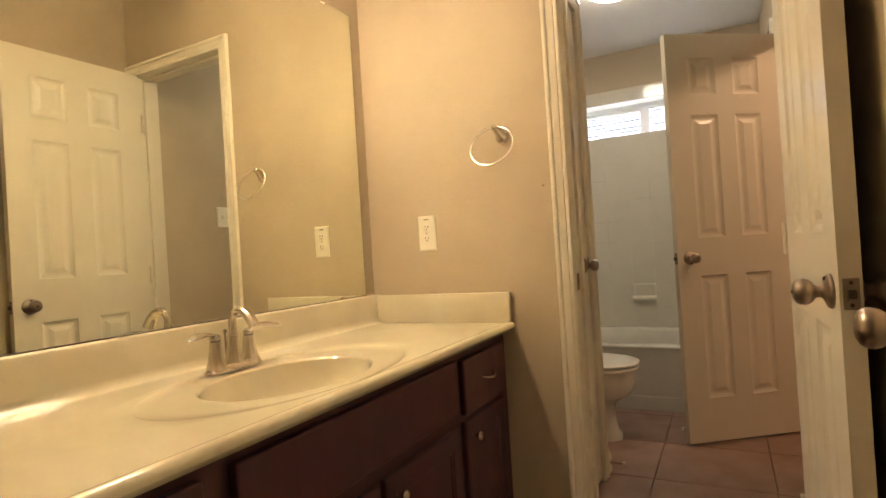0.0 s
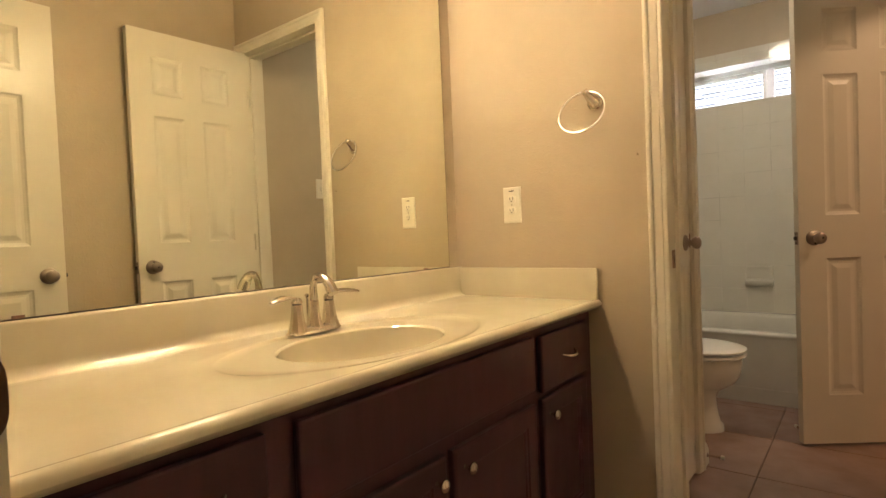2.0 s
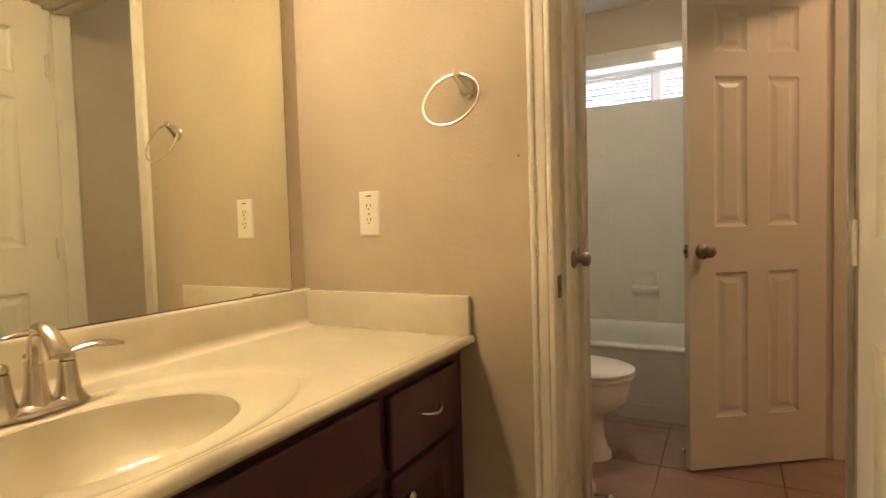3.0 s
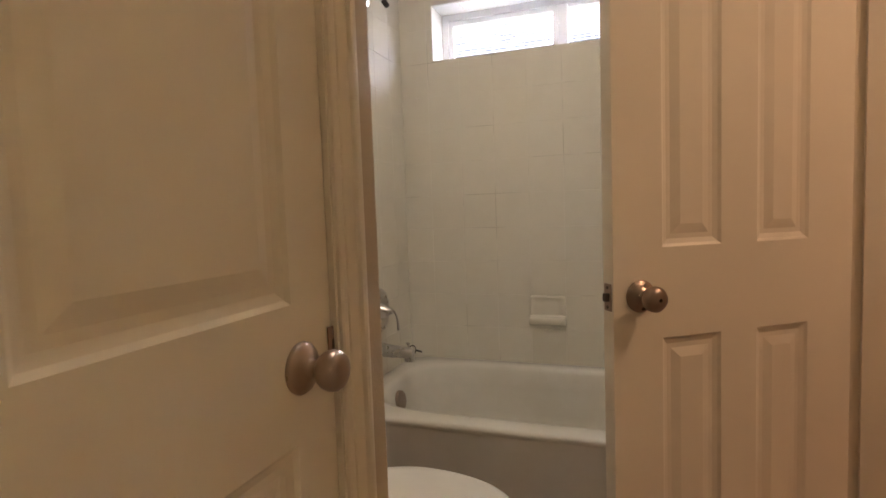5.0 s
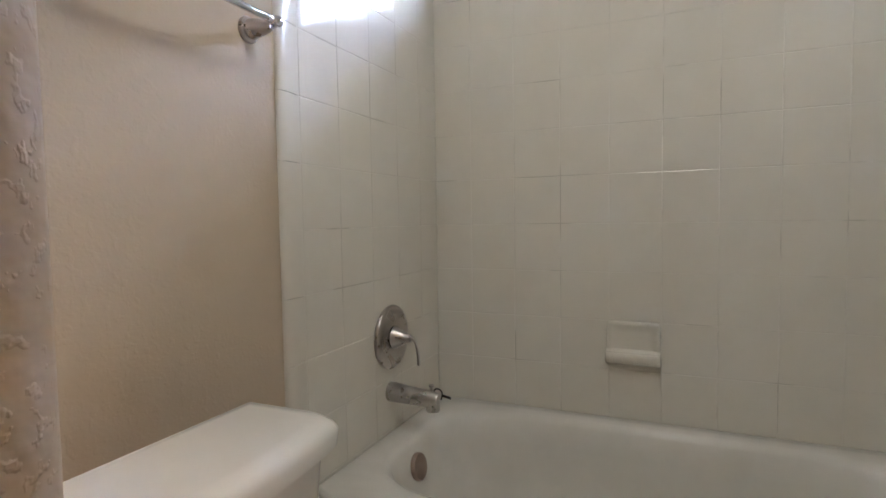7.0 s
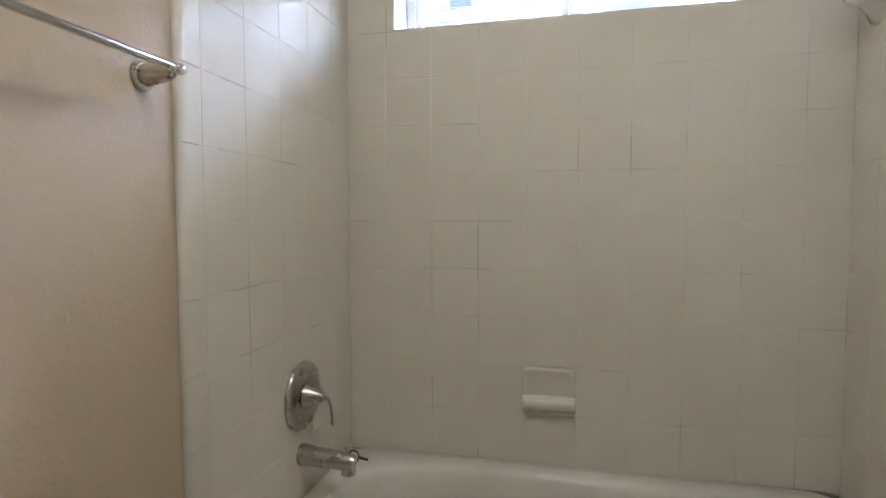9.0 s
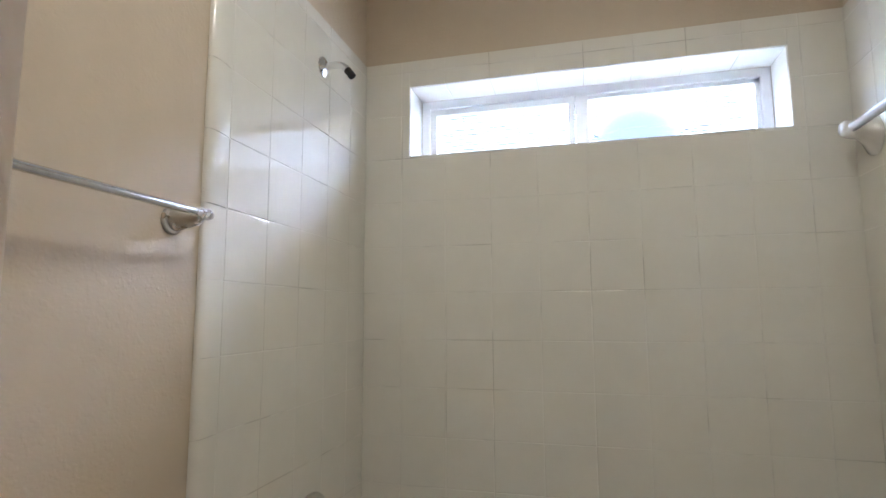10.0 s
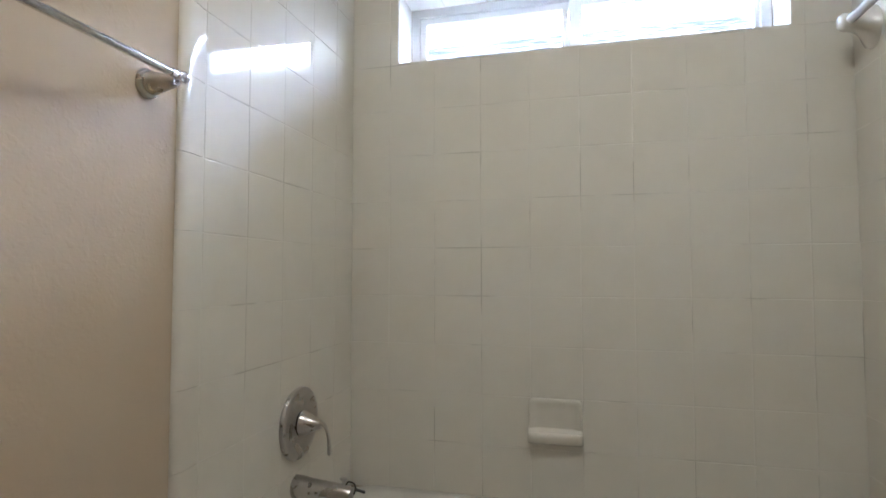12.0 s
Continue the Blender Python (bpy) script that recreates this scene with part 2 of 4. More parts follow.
def panel_leaf(w, h, t, columns, rows):
    """A moulded panel door: stiles and rails with raised panels on both faces. Local: x along the width, y through the thickness, z up."""
    bm = bmesh.new()
    xs = sorted({0, w, *[v for c in columns for v in c]})
    zs = sorted({0, h, *[v for r in rows for v in r]})
    steps = ((0, 0), (0.006, 0.0045), (0.016, 0.0085), (0.026, 0.0085), (0.046, 0.0025))
    for face, s in ((0, 1), (t, -1)):
        for x0, x1 in zip(xs, xs[1:]):
            for z0, z1 in zip(zs, zs[1:]):
                if (x0, x1) in columns and (z0, z1) in rows:
                    rings = [[(x0 + d, face + s * k, z0 + d), (x1 - d, face + s * k, z0 + d), (x1 - d, face + s * k, z1 - d), (x0 + d, face + s * k, z1 - d)] for d, k in steps]
                    loops(rings, close_start=False, bm=bm)
                else:
                    bm.faces.new([bm.verts.new(p) for p in ((x0, face, z0), (x1, face, z0), (x1, face, z1), (x0, face, z1))])
    for a, b in (((0, 0), (0, h)), ((0, h), (w, h)), ((w, h), (w, 0)), ((w, 0), (0, 0))):
        bm.faces.new([bm.verts.new(p) for p in ((a[0], 0, a[1]), (b[0], 0, b[1]), (b[0], t, b[1]), (a[0], t, a[1]))])
    bmesh.ops.remove_doubles(bm, verts=bm.verts, dist=1e-5)
    edges = [e for e in bm.edges if len(e.link_faces) == 2 and e.calc_face_angle(0) > 1.2]
    bmesh.ops.bevel(bm, geom=edges, offset=0.0015, segments=1, affect="EDGES")
    return bm


KNOB = [(0.0, 0.0), (0.033, 0.0), (0.0335, 0.003), (0.031, 0.007), (0.022, 0.011), (0.0135, 0.015), (0.0115, 0.019), (0.0115, 0.024), (0.013, 0.027),
        (0.019, 0.031), (0.0238, 0.0375), (0.0257, 0.045), (0.0248, 0.0525), (0.0205, 0.0585), (0.013, 0.062), (0.006, 0.063), (0.0, 0.063)]
ROWS6 = ((0.205, 0.84), (1.02, 1.64), (1.735, 1.915))


def door(name, label, m, w, columns, rows=ROWS6, h=2.03, t=0.035, knob_z=0.915, knob_x=None, sides=(0, 1), lock=None, knob_size=1.0):
    """A panel door hinged at its local x = 0; its free edge is at x = w."""
    d = thing(name, label, "door", m, kind="structure")
    leaf = part("leaf", panel_leaf(w, h, t, columns, rows), door_paint, d, local=True)
    kx = w - 0.062 if knob_x is None else knob_x
    for side in sides:
        face = pose(kx, 0, knob_z, 90, 0, 0) if side == 0 else pose(kx, t, knob_z, -90, 0, 0)
        k = part("door_knob", lathe([(a * knob_size, b * knob_size) for a, b in KNOB], face, 28), knob_metal, d, "round satin nickel door knob", 50, True)
        if lock == side:
            dot = lathe([(0, 0.0622), (0.0035, 0.0622), (0.0035, 0.0645), (0, 0.0645)], face, 10)
            part("lock_button", dot, hole_dark, k, local=True)
            part("release_hole", lathe([(0, 0.0085), (0.004, 0.0085), (0.004, 0.0125), (0, 0.0125)], face @ Matrix.Translation((-0.0, 0.024, 0)), 10), hole_dark, k, local=True)
    plate = part("latch_plate", add_box(bmesh.new(), w, w + 0.0022, 0.005, t - 0.005, knob_z - 0.028, knob_z + 0.028, 0.001), knob_metal, d, "worn metal latch plate", local=True)
    part("latch_bolt", add_box(bmesh.new(), w, w + 0.011, 0.011, t - 0.011, knob_z - 0.0085, knob_z + 0.0085, 0.002), mirror_edge, plate, local=True)
    for s in (-0.02, 0.02):
        part("screw", lathe([(0, 0), (0.0035, 0), (0.0035, 0.0032), (0, 0.0032)], pose(w, t / 2, knob_z + s, 0, 90, 0), 10), mirror_edge, plate, local=True)
    for z in (0.24, 1.0, 1.78):
        hg = part("hinge", lathe([(0.0, -0.045), (0.006, -0.045), (0.006, 0.045), (0.0, 0.045)], pose(-0.006, -0.004, z), 12), trim_paint, d, "painted-over butt hinge", 40, True)
        part("hinge_leaf", box(-0.0015, 0.0, 0.0, t * 0.8, z - 0.044, z + 0.044), trim_paint, hg, local=True)
    return d


CASING = ((0.0, 0.0), (0.0, 0.007), (0.002, 0.0095), (0.007, 0.0105), (0.010, 0.0098), (0.0115, 0.0082), (0.014, 0.0082), (0.0155, 0.0105), (0.024, 0.0125), (0.035, 0.0135),
          (0.0375, 0.0105), (0.0395, 0.0105), (0.042, 0.0165), (0.046, 0.0185), (0.052, 0.018), (0.056, 0.015), (0.058, 0.0))


def casing(name, u0, u1, top, at_plane, out, axis, label="off-white moulded door casing"):
    """Trim round an opening from u0 to u1 along axis, on the plane at_plane, standing out by out (+1 or -1)."""
    def p(u, d, z):
        return Vector((u, at_plane + out * d, z)) if axis == "x" else Vector((at_plane + out * d, u, z))
    rows = [[p(u0 - u, d, 0) for u, d in CASING], [p(u0 - u, d, top + u) for u, d in CASING], [p(u1 + u, d, top + u) for u, d in CASING], [p(u1 + u, d, 0) for u, d in CASING]]
    return structure(name, loops(rows), trim_paint, label, "trim", smooth=16)


TILES = {}


def tile_mesh(w, h, t, mat, bevel=0.0012):
    """A glazed tile with eased edges, cached by its size. Local: x and y across, z out."""
    key = (round(w, 4), round(h, 4), t, mat.name, bevel)
    if key not in TILES:
        a, b = w / 2, h / 2
        rows = []
        for inset, z in ((0, 0), (0, t - bevel), (bevel * 0.4, t - bevel * 0.3), (bevel * 1.2, t)):
            rows.append([(-a + inset, -b + inset, z), (a - inset, -b + inset, z), (a - inset, b - inset, z), (-a + inset, b - inset, z)])
        bm = loops(rows, close_start=False)
        me = bpy.data.meshes.new("tile")
        bm.to_mesh(me)
        bm.free()
        me.materials.append(mat)
        TILES[key] = me
    return TILES[key]


def lay_tile(parent, m, w, h, t, mat=None, wobble=0.12, bevel=0.0012):
    ob = new("tile", tile_mesh(w, h, t, mat or tile_glaze, bevel))
    ob.parent = parent
    ob.matrix_local = m @ pose(0, 0, 0, random.gauss(0, wobble), random.gauss(0, wobble), 0)
    return ob


def cut(rect, hole):
    """The parts of a rectangle outside a hole."""
    x0, x1, y0, y1 = rect
    a0, a1, b0, b1 = hole
    if x1 <= a0 or x0 >= a1 or y1 <= b0 or y0 >= b1:
        return [rect]
    out = []
    if x0 < a0:
        out.append((x0, a0, y0, y1))
    if x1 > a1:
        out.append((a1, x1, y0, y1))
    m0, m1 = max(x0, a0), min(x1, a1)
    if y0 < b0:
        out.append((m0, m1, y0, b0))
    if y1 > b1:
        out.append((m0, m1, b1, y1))
    return out


# ---- the setting ----
CEIL, HEAD = 2.46, 2.045
JL, JR = 0.80, 1.436            # doorway between the vanity room and the bath
EL, ER = 0.745, 1.475           # entry doorway
WA = -1.615                     # entry wall, inner face
CX, CY = 0.719, 0.739            # corner of the linen closet
C0, C1 = 0.895, 1.520           # doorway in the bath's right wall
RX, OX = 1.535, 1.50             # right walls of bath and vanity room
BY = 2.484                      # back wall of the bath
WX0, WX1, WZ0, WZ1 = 0.173, 1.375, 1.825, 2.08   # window opening

floor = structure("floor", boxes((-0.3, 2.6, -4.3, -0.2, -0.12, -0.006), (-0.3, 3.6, -0.2, 2.67, -0.12, -0.006)), floor_grout, "brown-beige ceramic tile floor with dark grout", "floor")
structure("ceiling", boxes((-0.3, 2.6, -4.3, -0.2, CEIL, CEIL + 0.1), (-0.3, 3.6, -0.2, 2.67, CEIL, CEIL + 0.1)), ceiling_paint, "white textured drywall ceiling", "ceiling")
structure("wall_west", box(-0.13, -0.002, -1.75, 2.67, 0, CEIL), wall_paint, "tan painted drywall wall with orange-peel texture", "wall")
structure("wall_between", boxes((-0.002, JL - 0.018, 0, 0.115, 0, CEIL), (JL - 0.018, JR + 0.018, 0, 0.115, HEAD + 0.018, CEIL), (JR + 0.018, RX + 0.12, 0, 0.115, 0, CEIL)),
          wall_paint, "tan painted wall with a doorway to the bath", "wall")
structure("wall_entry", boxes((-0.002, EL - 0.018, WA - 0.115, WA, 0, CEIL), (EL - 0.018, ER + 0.018, WA - 0.115, WA, HEAD + 0.018, CEIL), (ER + 0.018, OX + 0.12, WA - 0.115, WA, 0, CEIL)),
          wall_paint, "tan painted wall with the entry doorway", "wall")
structure("wall_east", box(OX, OX + 0.12, WA, 0, 0, CEIL), wall_paint, "tan painted drywall wall behind open doors", "wall")
structure("wall_bath_east", boxes((RX, RX + 0.115, 0.115, C0 - 0.018, 0, CEIL), (RX, RX + 0.115, C0 - 0.018, C1 + 0.018, HEAD + 0.018, CEIL), (RX, RX + 0.115, C1 + 0.018, BY, 0, CEIL)),
          wall_paint, "tan painted wall with a doorway to a second vanity", "wall")


def closet_walls():
    """The linen closet: a front with a door opening and a rounded outer corner."""
    r, n = 0.021, 8
    ring = [(CX - 0.11, 0.611), (CX, 0.611)]
    ring += [(CX - r + r * math.cos(a), CY - r + r * math.sin(a)) for a in (math.pi / 2 * i / n for i in range(n + 1))]
    ring += [(-0.002, CY), (-0.002, CY - 0.11), (CX - 0.11, CY - 0.11)]
    bm = loops([[Vector((x, y, z)) for x, y in ring] for z in (0, CEIL)])
    add_box(bm, CX - 0.11, CX, 0.115, 0.1175, 0, CEIL)
    add_box(bm, CX - 0.11, CX, 0.1175, 0.611, HEAD + 0.018, CEIL)
    return bm


structure("wall_closet", closet_walls(), closet_paint, "tan textured closet wall with a rounded corner", "wall", smooth=40)
wall_back = structure("wall_back", boxes((-0.002, WX0, BY, 2.67, 0, CEIL), (WX1, RX + 0.115, BY, 2.67, 0, CEIL), (WX0, WX1, BY, 2.67, 0, WZ0), (WX0, WX1, BY, 2.67, WZ1, CEIL)),
                      wall_paint, "tan painted upper wall above white tile with a high window", "wall")
# hall behind the entry, and the second vanity room
structure("wall_hall", boxes((-0.3, 2.6, -4.3, -4.2, 0, CEIL), (-0.3, -0.2, -4.2, WA - 0.115, 0, CEIL), (2.5, 2.6, -4.2, WA - 0.115, 0, CEIL), (OX + 0.12, 2.6, WA - 0.115, WA, 0, CEIL), (-0.3, -0.13, WA - 0.115, WA, 0, CEIL)),
          wall_paint, "plain tan wall closing the hall behind", "wall")
structure("wall_second_room", boxes((3.5, 3.6, -0.2, 2.6, 0, CEIL), (RX + 0.115, 3.5, BY, 2.67, 0, CEIL), (RX + 0.12, 3.5, -0.2, -0.1, 0, CEIL), (OX + 0.121, RX + 0.24, -0.2, 0.0, 0, CEIL)),
          wall_paint, "plain tan wall of the second vanity room", "wall")

# jambs, stops and casings
def jamb(name, label, *rows):
    """A door lining: the first side carries the other side, the head and the stops as parts."""
    first = structure(name, box(*rows[0]), trim_paint, label, "trim")
    for i, r in enumerate(rows[1:]):
        part(("jamb_side", "jamb_head", "door_stop_strip")[min(i, 2)], box(*r), trim_paint, first)


jamb("jamb_bath", "off-white door jamb with stop", (JL - 0.018, JL, -0.002, 0.117, 0, HEAD), (JR, JR + 0.018, -0.002, 0.117, 0, HEAD), (JL - 0.018, JR + 0.018, -0.002, 0.117, HEAD, HEAD + 0.018),
                             (JL, JL + 0.011, 0.068, 0.1, 0, HEAD), (JR - 0.011, JR, 0.042, 0.075, 0, HEAD), (JL + 0.011, JR - 0.011, 0.042, 0.075, HEAD - 0.011, HEAD))
casing("casing_bath", JL, JR, HEAD, -0.0005, -1, "x")
casing("casing_bath_inner", JL, JR, HEAD, 0.1155, 1, "x")
jamb("jamb_entry", "off-white entry door jamb with stop", (EL - 0.018, EL, WA - 0.117, WA + 0.002, 0, HEAD), (ER, ER + 0.018, WA - 0.117, WA + 0.002, 0, HEAD), (EL - 0.018, ER + 0.018, WA - 0.117, WA + 0.002, HEAD, HEAD + 0.018),
                              (EL, EL + 0.011, WA - 0.08, WA - 0.042, 0, HEAD), (ER - 0.011, ER, WA - 0.08, WA - 0.042, 0, HEAD))
casing("casing_entry_outer", EL, ER, HEAD, WA - 0.1155, -1, "x")
structure("casing_entry", boxes((EL - 0.06, EL - 0.005, WA, WA + 0.014, 0.0, HEAD + 0.055), (EL - 0.005, OX, WA, WA + 0.014, HEAD + 0.005, HEAD + 0.055)), trim_paint, "off-white entry door casing", "trim")
jamb("jamb_second", "off-white side door jamb with stop", (RX - 0.002, RX + 0.117, C0 - 0.018, C0, 0, HEAD), (RX - 0.002, RX + 0.117, C1, C1 + 0.018, 0, HEAD), (RX - 0.002, RX + 0.117, C0 - 0.018, C1 + 0.018, HEAD, HEAD + 0.018),
                               (RX + 0.042, RX + 0.075, C0, C0 + 0.011, 0, HEAD), (RX + 0.042, RX + 0.075, C1 - 0.011, C1, 0, HEAD))
casing("casing_second", C0, C1, HEAD, RX - 0.0005, -1, "y")
casing("casing_second_outer", C0, C1, HEAD, RX + 0.1155, 1, "y")
jamb("jamb_closet", "off-white closet door jamb", (CX - 0.112, CX + 0.002, 0.118, 0.133, 0, HEAD), (CX - 0.112, CX + 0.002, 0.595, 0.611, 0, HEAD), (CX - 0.112, CX + 0.002, 0.118, 0.611, HEAD, HEAD + 0.018))


def closet_casing():
    """Casing on the latch side and the head; the hinge side dies into the wall."""
    rows = [[Vector((CX + d, 0.600 + u, z0 + (u if z0 else 0))) for u, d in CASING] for z0 in (0, HEAD)]
    rows.append([Vector((CX + d, 0.118, HEAD + u)) for u, d in CASING])
    return loops(rows)


structure("casing_closet", closet_casing(), trim_paint, "off-white moulded closet door casing", "trim", smooth=16)


def baseboard_profile(d):
    return ((0, 0), (d, 0), (d, 0.062), (d * 0.7, 0.072), (d * 0.45, 0.083), (0, 0.085))


def run_baseboard(name, points, side):
    """Baseboard along a floor line; side is +1 where it stands out to the left of the way."""
    pts = [Vector((x, y, 0)) for x, y in points]
    rows = []
    for i, p in enumerate(pts):
        d0 = (p - pts[i - 1]).normalized() if i else (pts[1] - p).normalized()
        d1 = (pts[i + 1] - p).normalized() if i + 1 < len(pts) else d0
        n0, n1 = Vector((-d0.y, d0.x, 0)), Vector((-d1.y, d1.x, 0))
        n = (n0 + n1) / max(1e-6, 1 + n0.dot(n1)) * side
        rows.append([p + n * a + Vector((0, 0, b)) for a, b in baseboard_profile(0.013)])
    return structure(name, loops(rows), trim_paint, "off-white moulded baseboard", "trim")


run_baseboard("baseboard_closet", [(CX, 0.66), (CX, CY - 0.014), (CX - 0.014, CY), (0.0, CY)], -1)
run_baseboard("baseboard_toilet", [(0.0, CY + 0.013), (0.0, 1.675)], -1)
run_baseboard("baseboard_bath_east", [(RX, 0.115), (RX, C0 - 0.06)], 1)
run_baseboard("baseboard_vanity_end", [(0.54, 0.0), (JL - 0.06, 0.0)], -1)
run_baseboard("baseboard_east", [(OX, WA + 0.015), (OX, 0.0)], 1)

# ---- doors ----
COLS24 = ((0.113, 0.256), (0.35, 0.497))
ROWS24 = ((0.215, 0.824), (1.012, 1.625), (1.725, 1.91))
COLS28 = ((0.118, 0.313), (0.403, 0.598))
door("door_1", "off-white six-panel door standing open into the vanity room", pose(JR - 0.002, -0.006, 0.012, 0, 0, -90 + 1.9) @ Matrix.Translation((0, -0.035, 0)), 0.60, COLS24, ROWS24, lock=0, knob_z=0.90)
door("door_2", "off-white six-panel entry door folded back along the wall", pose(ER - 0.004, WA + 0.006, 0.012, 0, 0, 90 - 0.6), 0.715, COLS28, sides=(1,), knob_z=0.893)
door("door_3", "off-white six-panel side door half open before the tub", pose(RX - 0.009, C1 - 0.0035, 0.012, 0, 0, 180 + 35.5), 0.627, ((0.128, 0.271), (0.365, 0.512)), ROWS24, lock=1)
door("door_4", "narrow off-white three-panel linen closet door, shut", pose(CX - 0.006, 0.136, 0.012, 0, 0, 90), 0.457, ((0.084, 0.376),), ((0.205, 0.84), (1.002, 1.64), (1.735, 1.915)), sides=(0,), knob_x=0.389, knob_z=0.926, knob_size=0.93)


def strike(name, m, label):
    """A strike plate with a curved lip, a hole and two screws. Local: z out of the jamb, y up, x towards the lip."""
    s = thing(name, label, "strike plate", m)
    bm = bmesh.new()
    bow = [(0.006 + 0.019 * math.copysign(abs(math.cos(a)) ** 0.7, math.cos(a)), 0.028 * math.copysign(abs(math.sin(a)) ** 0.6, math.sin(a))) for a in (-math.pi / 2 + math.pi * i / 16 for i in range(17))]
    outline = [(-0.014, -0.028)] + bow + [(-0.014, 0.028)]
    loops([[Vector((x, y, z + 0.004 * max(0.0, (x - 0.012) / 0.013) ** 2)) for x, y in outline] for z in (0, 0.0016)], bm=bm)
    plate = part("plate", bm, dark_metal, s, local=True)
    part("bolt_hole", box(-0.006, 0.006, -0.011, 0.011, 0.0016, 0.0022), mirror_edge, plate, local=True)
    for y in (-0.02, 0.02):
        part("screw", lathe([(0, 0.0016), (0.004, 0.0016), (0.003, 0.0026), (0, 0.0028)], Matrix.Translation((-0.002, y, 0)), 12), knob_metal, plate, local=True)
    return s


# local x is towards the vanity room, local z out of the jamb
strike("strike_plate", Matrix(((0, 0, 1, JL), (-1, 0, 0, 0.040), (0, 1, 0, 0.905), (0, 0, 0, 1))), "dark aged strike plate on the bath door jamb")
strike("strike_plate", Matrix(((0, 0, 1, EL), (1, 0, 0, WA - 0.018), (0, 1, 0, 0.903), (0, 0, 0, 1))) @ Matrix.Diagonal((1.3, 1.3, 1.0, 1.0)), "dark aged strike plate on the entry door jamb")
strike("strike_plate", Matrix(((0, 0, 1, CX - 0.005), (0, 1, 0, 0.5965), (-1, 0, 0, 0.945), (0, 0, 0, 1))) @ pose(0, 0, 0, 0, 0, 90), "dark strike plate on the closet jamb")


def door_stop(m, label):
    """A spring door stop. Local: x out of the board or door that carries it."""
    ds = thing("door_stop", label, "door stop", m)
    spring = [(0.004 + 0.05 * i / 60, 0.0045 * math.cos(i * 1.05), 0.0045 * math.sin(i * 1.05)) for i in range(61)]
    part("spring", tube(spring, 0.0013, 5), dark_metal, ds, local=True)
    part("tip", lathe([(0, 0.052), (0.008, 0.052), (0.009, 0.058), (0.008, 0.066), (0, 0.067)], X_OUT, 14), plastic, ds, "white rubber tip", 40, True)
    part("base", lathe([(0, 0), (0.009, 0), (0.007, 0.006), (0, 0.006)], X_OUT, 14), knob_metal, ds, local=True)


door_stop(pose(CX + 0.013, 0.70, 0.045), "white-tipped spring door stop on the closet baseboard")
door_stop(pose(RX - 0.009, C1 - 0.0035, 0.012, 0, 0, 180 + 35.5) @ pose(0.602, 0.0, 0.045, 0, 0, -90), "white-tipped spring door stop low on the side door's back")

# ---- vanity ----
VF = 0.535
van = thing("vanity_cabinet", "dark cherry-stained vanity cabinet under a cream counter", "cabinet", pose(0.27, -0.79, 0))
part("face", box(VF - 0.02, VF, WA + 0.001, -0.001, 0.095, 0.7465), cherry, van)
part("side_panel", box(0.0, VF - 0.02, WA + 0.001, WA + 0.019, 0.095, 0.7465), cherry, van)
part("side_panel", box(0.0, VF - 0.02, -0.019, -0.001, 0.095, 0.7465), cherry, van)
part("bottom_panel", box(0.0, VF - 0.02, WA + 0.019, -0.019, 0.095, 0.113), cherry, van)
part("toe_kick", box(0.0, VF - 0.07, WA + 0.001, -0.001, 0.0, 0.095), cherry, van)


def front(name, y0, y1, z0, z1, framed):
    """A cabinet front on the vanity's face: eased slab, or a frame with a recessed panel and bead."""
    x0, x1 = VF + 0.001, VF + 0.019
    if not framed:
        ob = part(name, box(x0, x1, y0, y1, z0, z1, 0.005, 2), cherry, van)
    else:
        def rect(i, x):
            return [Vector((x, y0 + i, z0 + i)), Vector((x, y1 - i, z0 + i)), Vector((x, y1 - i, z1 - i)), Vector((x, y0 + i, z1 - i))]
        ob = part(name, loops([rect(0, x0), rect(0, x1 - 0.005), rect(0.003, x1 - 0.0015), rect(0.008, x1), rect(0.05, x1), rect(0.052, x1 - 0.004), rect(0.058, x1 - 0.005), rect(0.061, x1 - 0.009)]), cherry, van)
    return ob


def pull(parent, y, z):
    pts = arc((VF + 0.019, y - 0.042, z + 0.002), (VF + 0.062, y, z - 0.012), (VF + 0.019, y + 0.042, z + 0.006), 12)
    part("pull", tube(pts, [0.004 + 0.0022 * math.sin(math.pi * i / 12) for i in range(13)], 10, flat=0.7), nickel, parent, "bowed nickel drawer pull", 60)


def cab_knob(parent, y, z):
    prof = [(0, 0), (0.006, 0), (0.0045, 0.006), (0.0045, 0.012), (0.010, 0.016), (0.0145, 0.021), (0.0145, 0.024), (0.010, 0.028), (0, 0.0295)]
    part("knob", lathe(prof, Matrix.Translation((VF + 0.019, y, z)) @ X_OUT, 20), nickel, parent, "round nickel cabinet knob", 50)


dr = front("drawer_front", -0.372, -0.062, 0.553, 0.714, False)
pull(dr, -0.205, 0.637)
front("false_front", -1.192, -0.412, 0.572, 0.722, False)
dr = front("drawer_front", -1.535, -1.25, 0.553, 0.722, False)
pull(dr, -1.365, 0.650)
dr = front("drawer_front", -1.535, -1.25, 0.34, 0.535, False)
pull(dr, -1.39, 0.44)
dr = front("drawer_front", -1.535, -1.25, 0.12, 0.32, False)
pull(dr, -1.39, 0.22)
d1 = front("cabinet_door", -0.372, -0.075, 0.12, 0.535, True)
cab_knob(d1, -0.335, 0.488)
d2 = front("cabinet_door", -0.79, -0.412, 0.12, 0.535, True)
cab_knob(d2, -0.752, 0.488)
d3 = front("cabinet_door", -1.192, -0.815, 0.12, 0.535, True)
cab_knob(d3, -0.853, 0.488)


TOP = 0.772


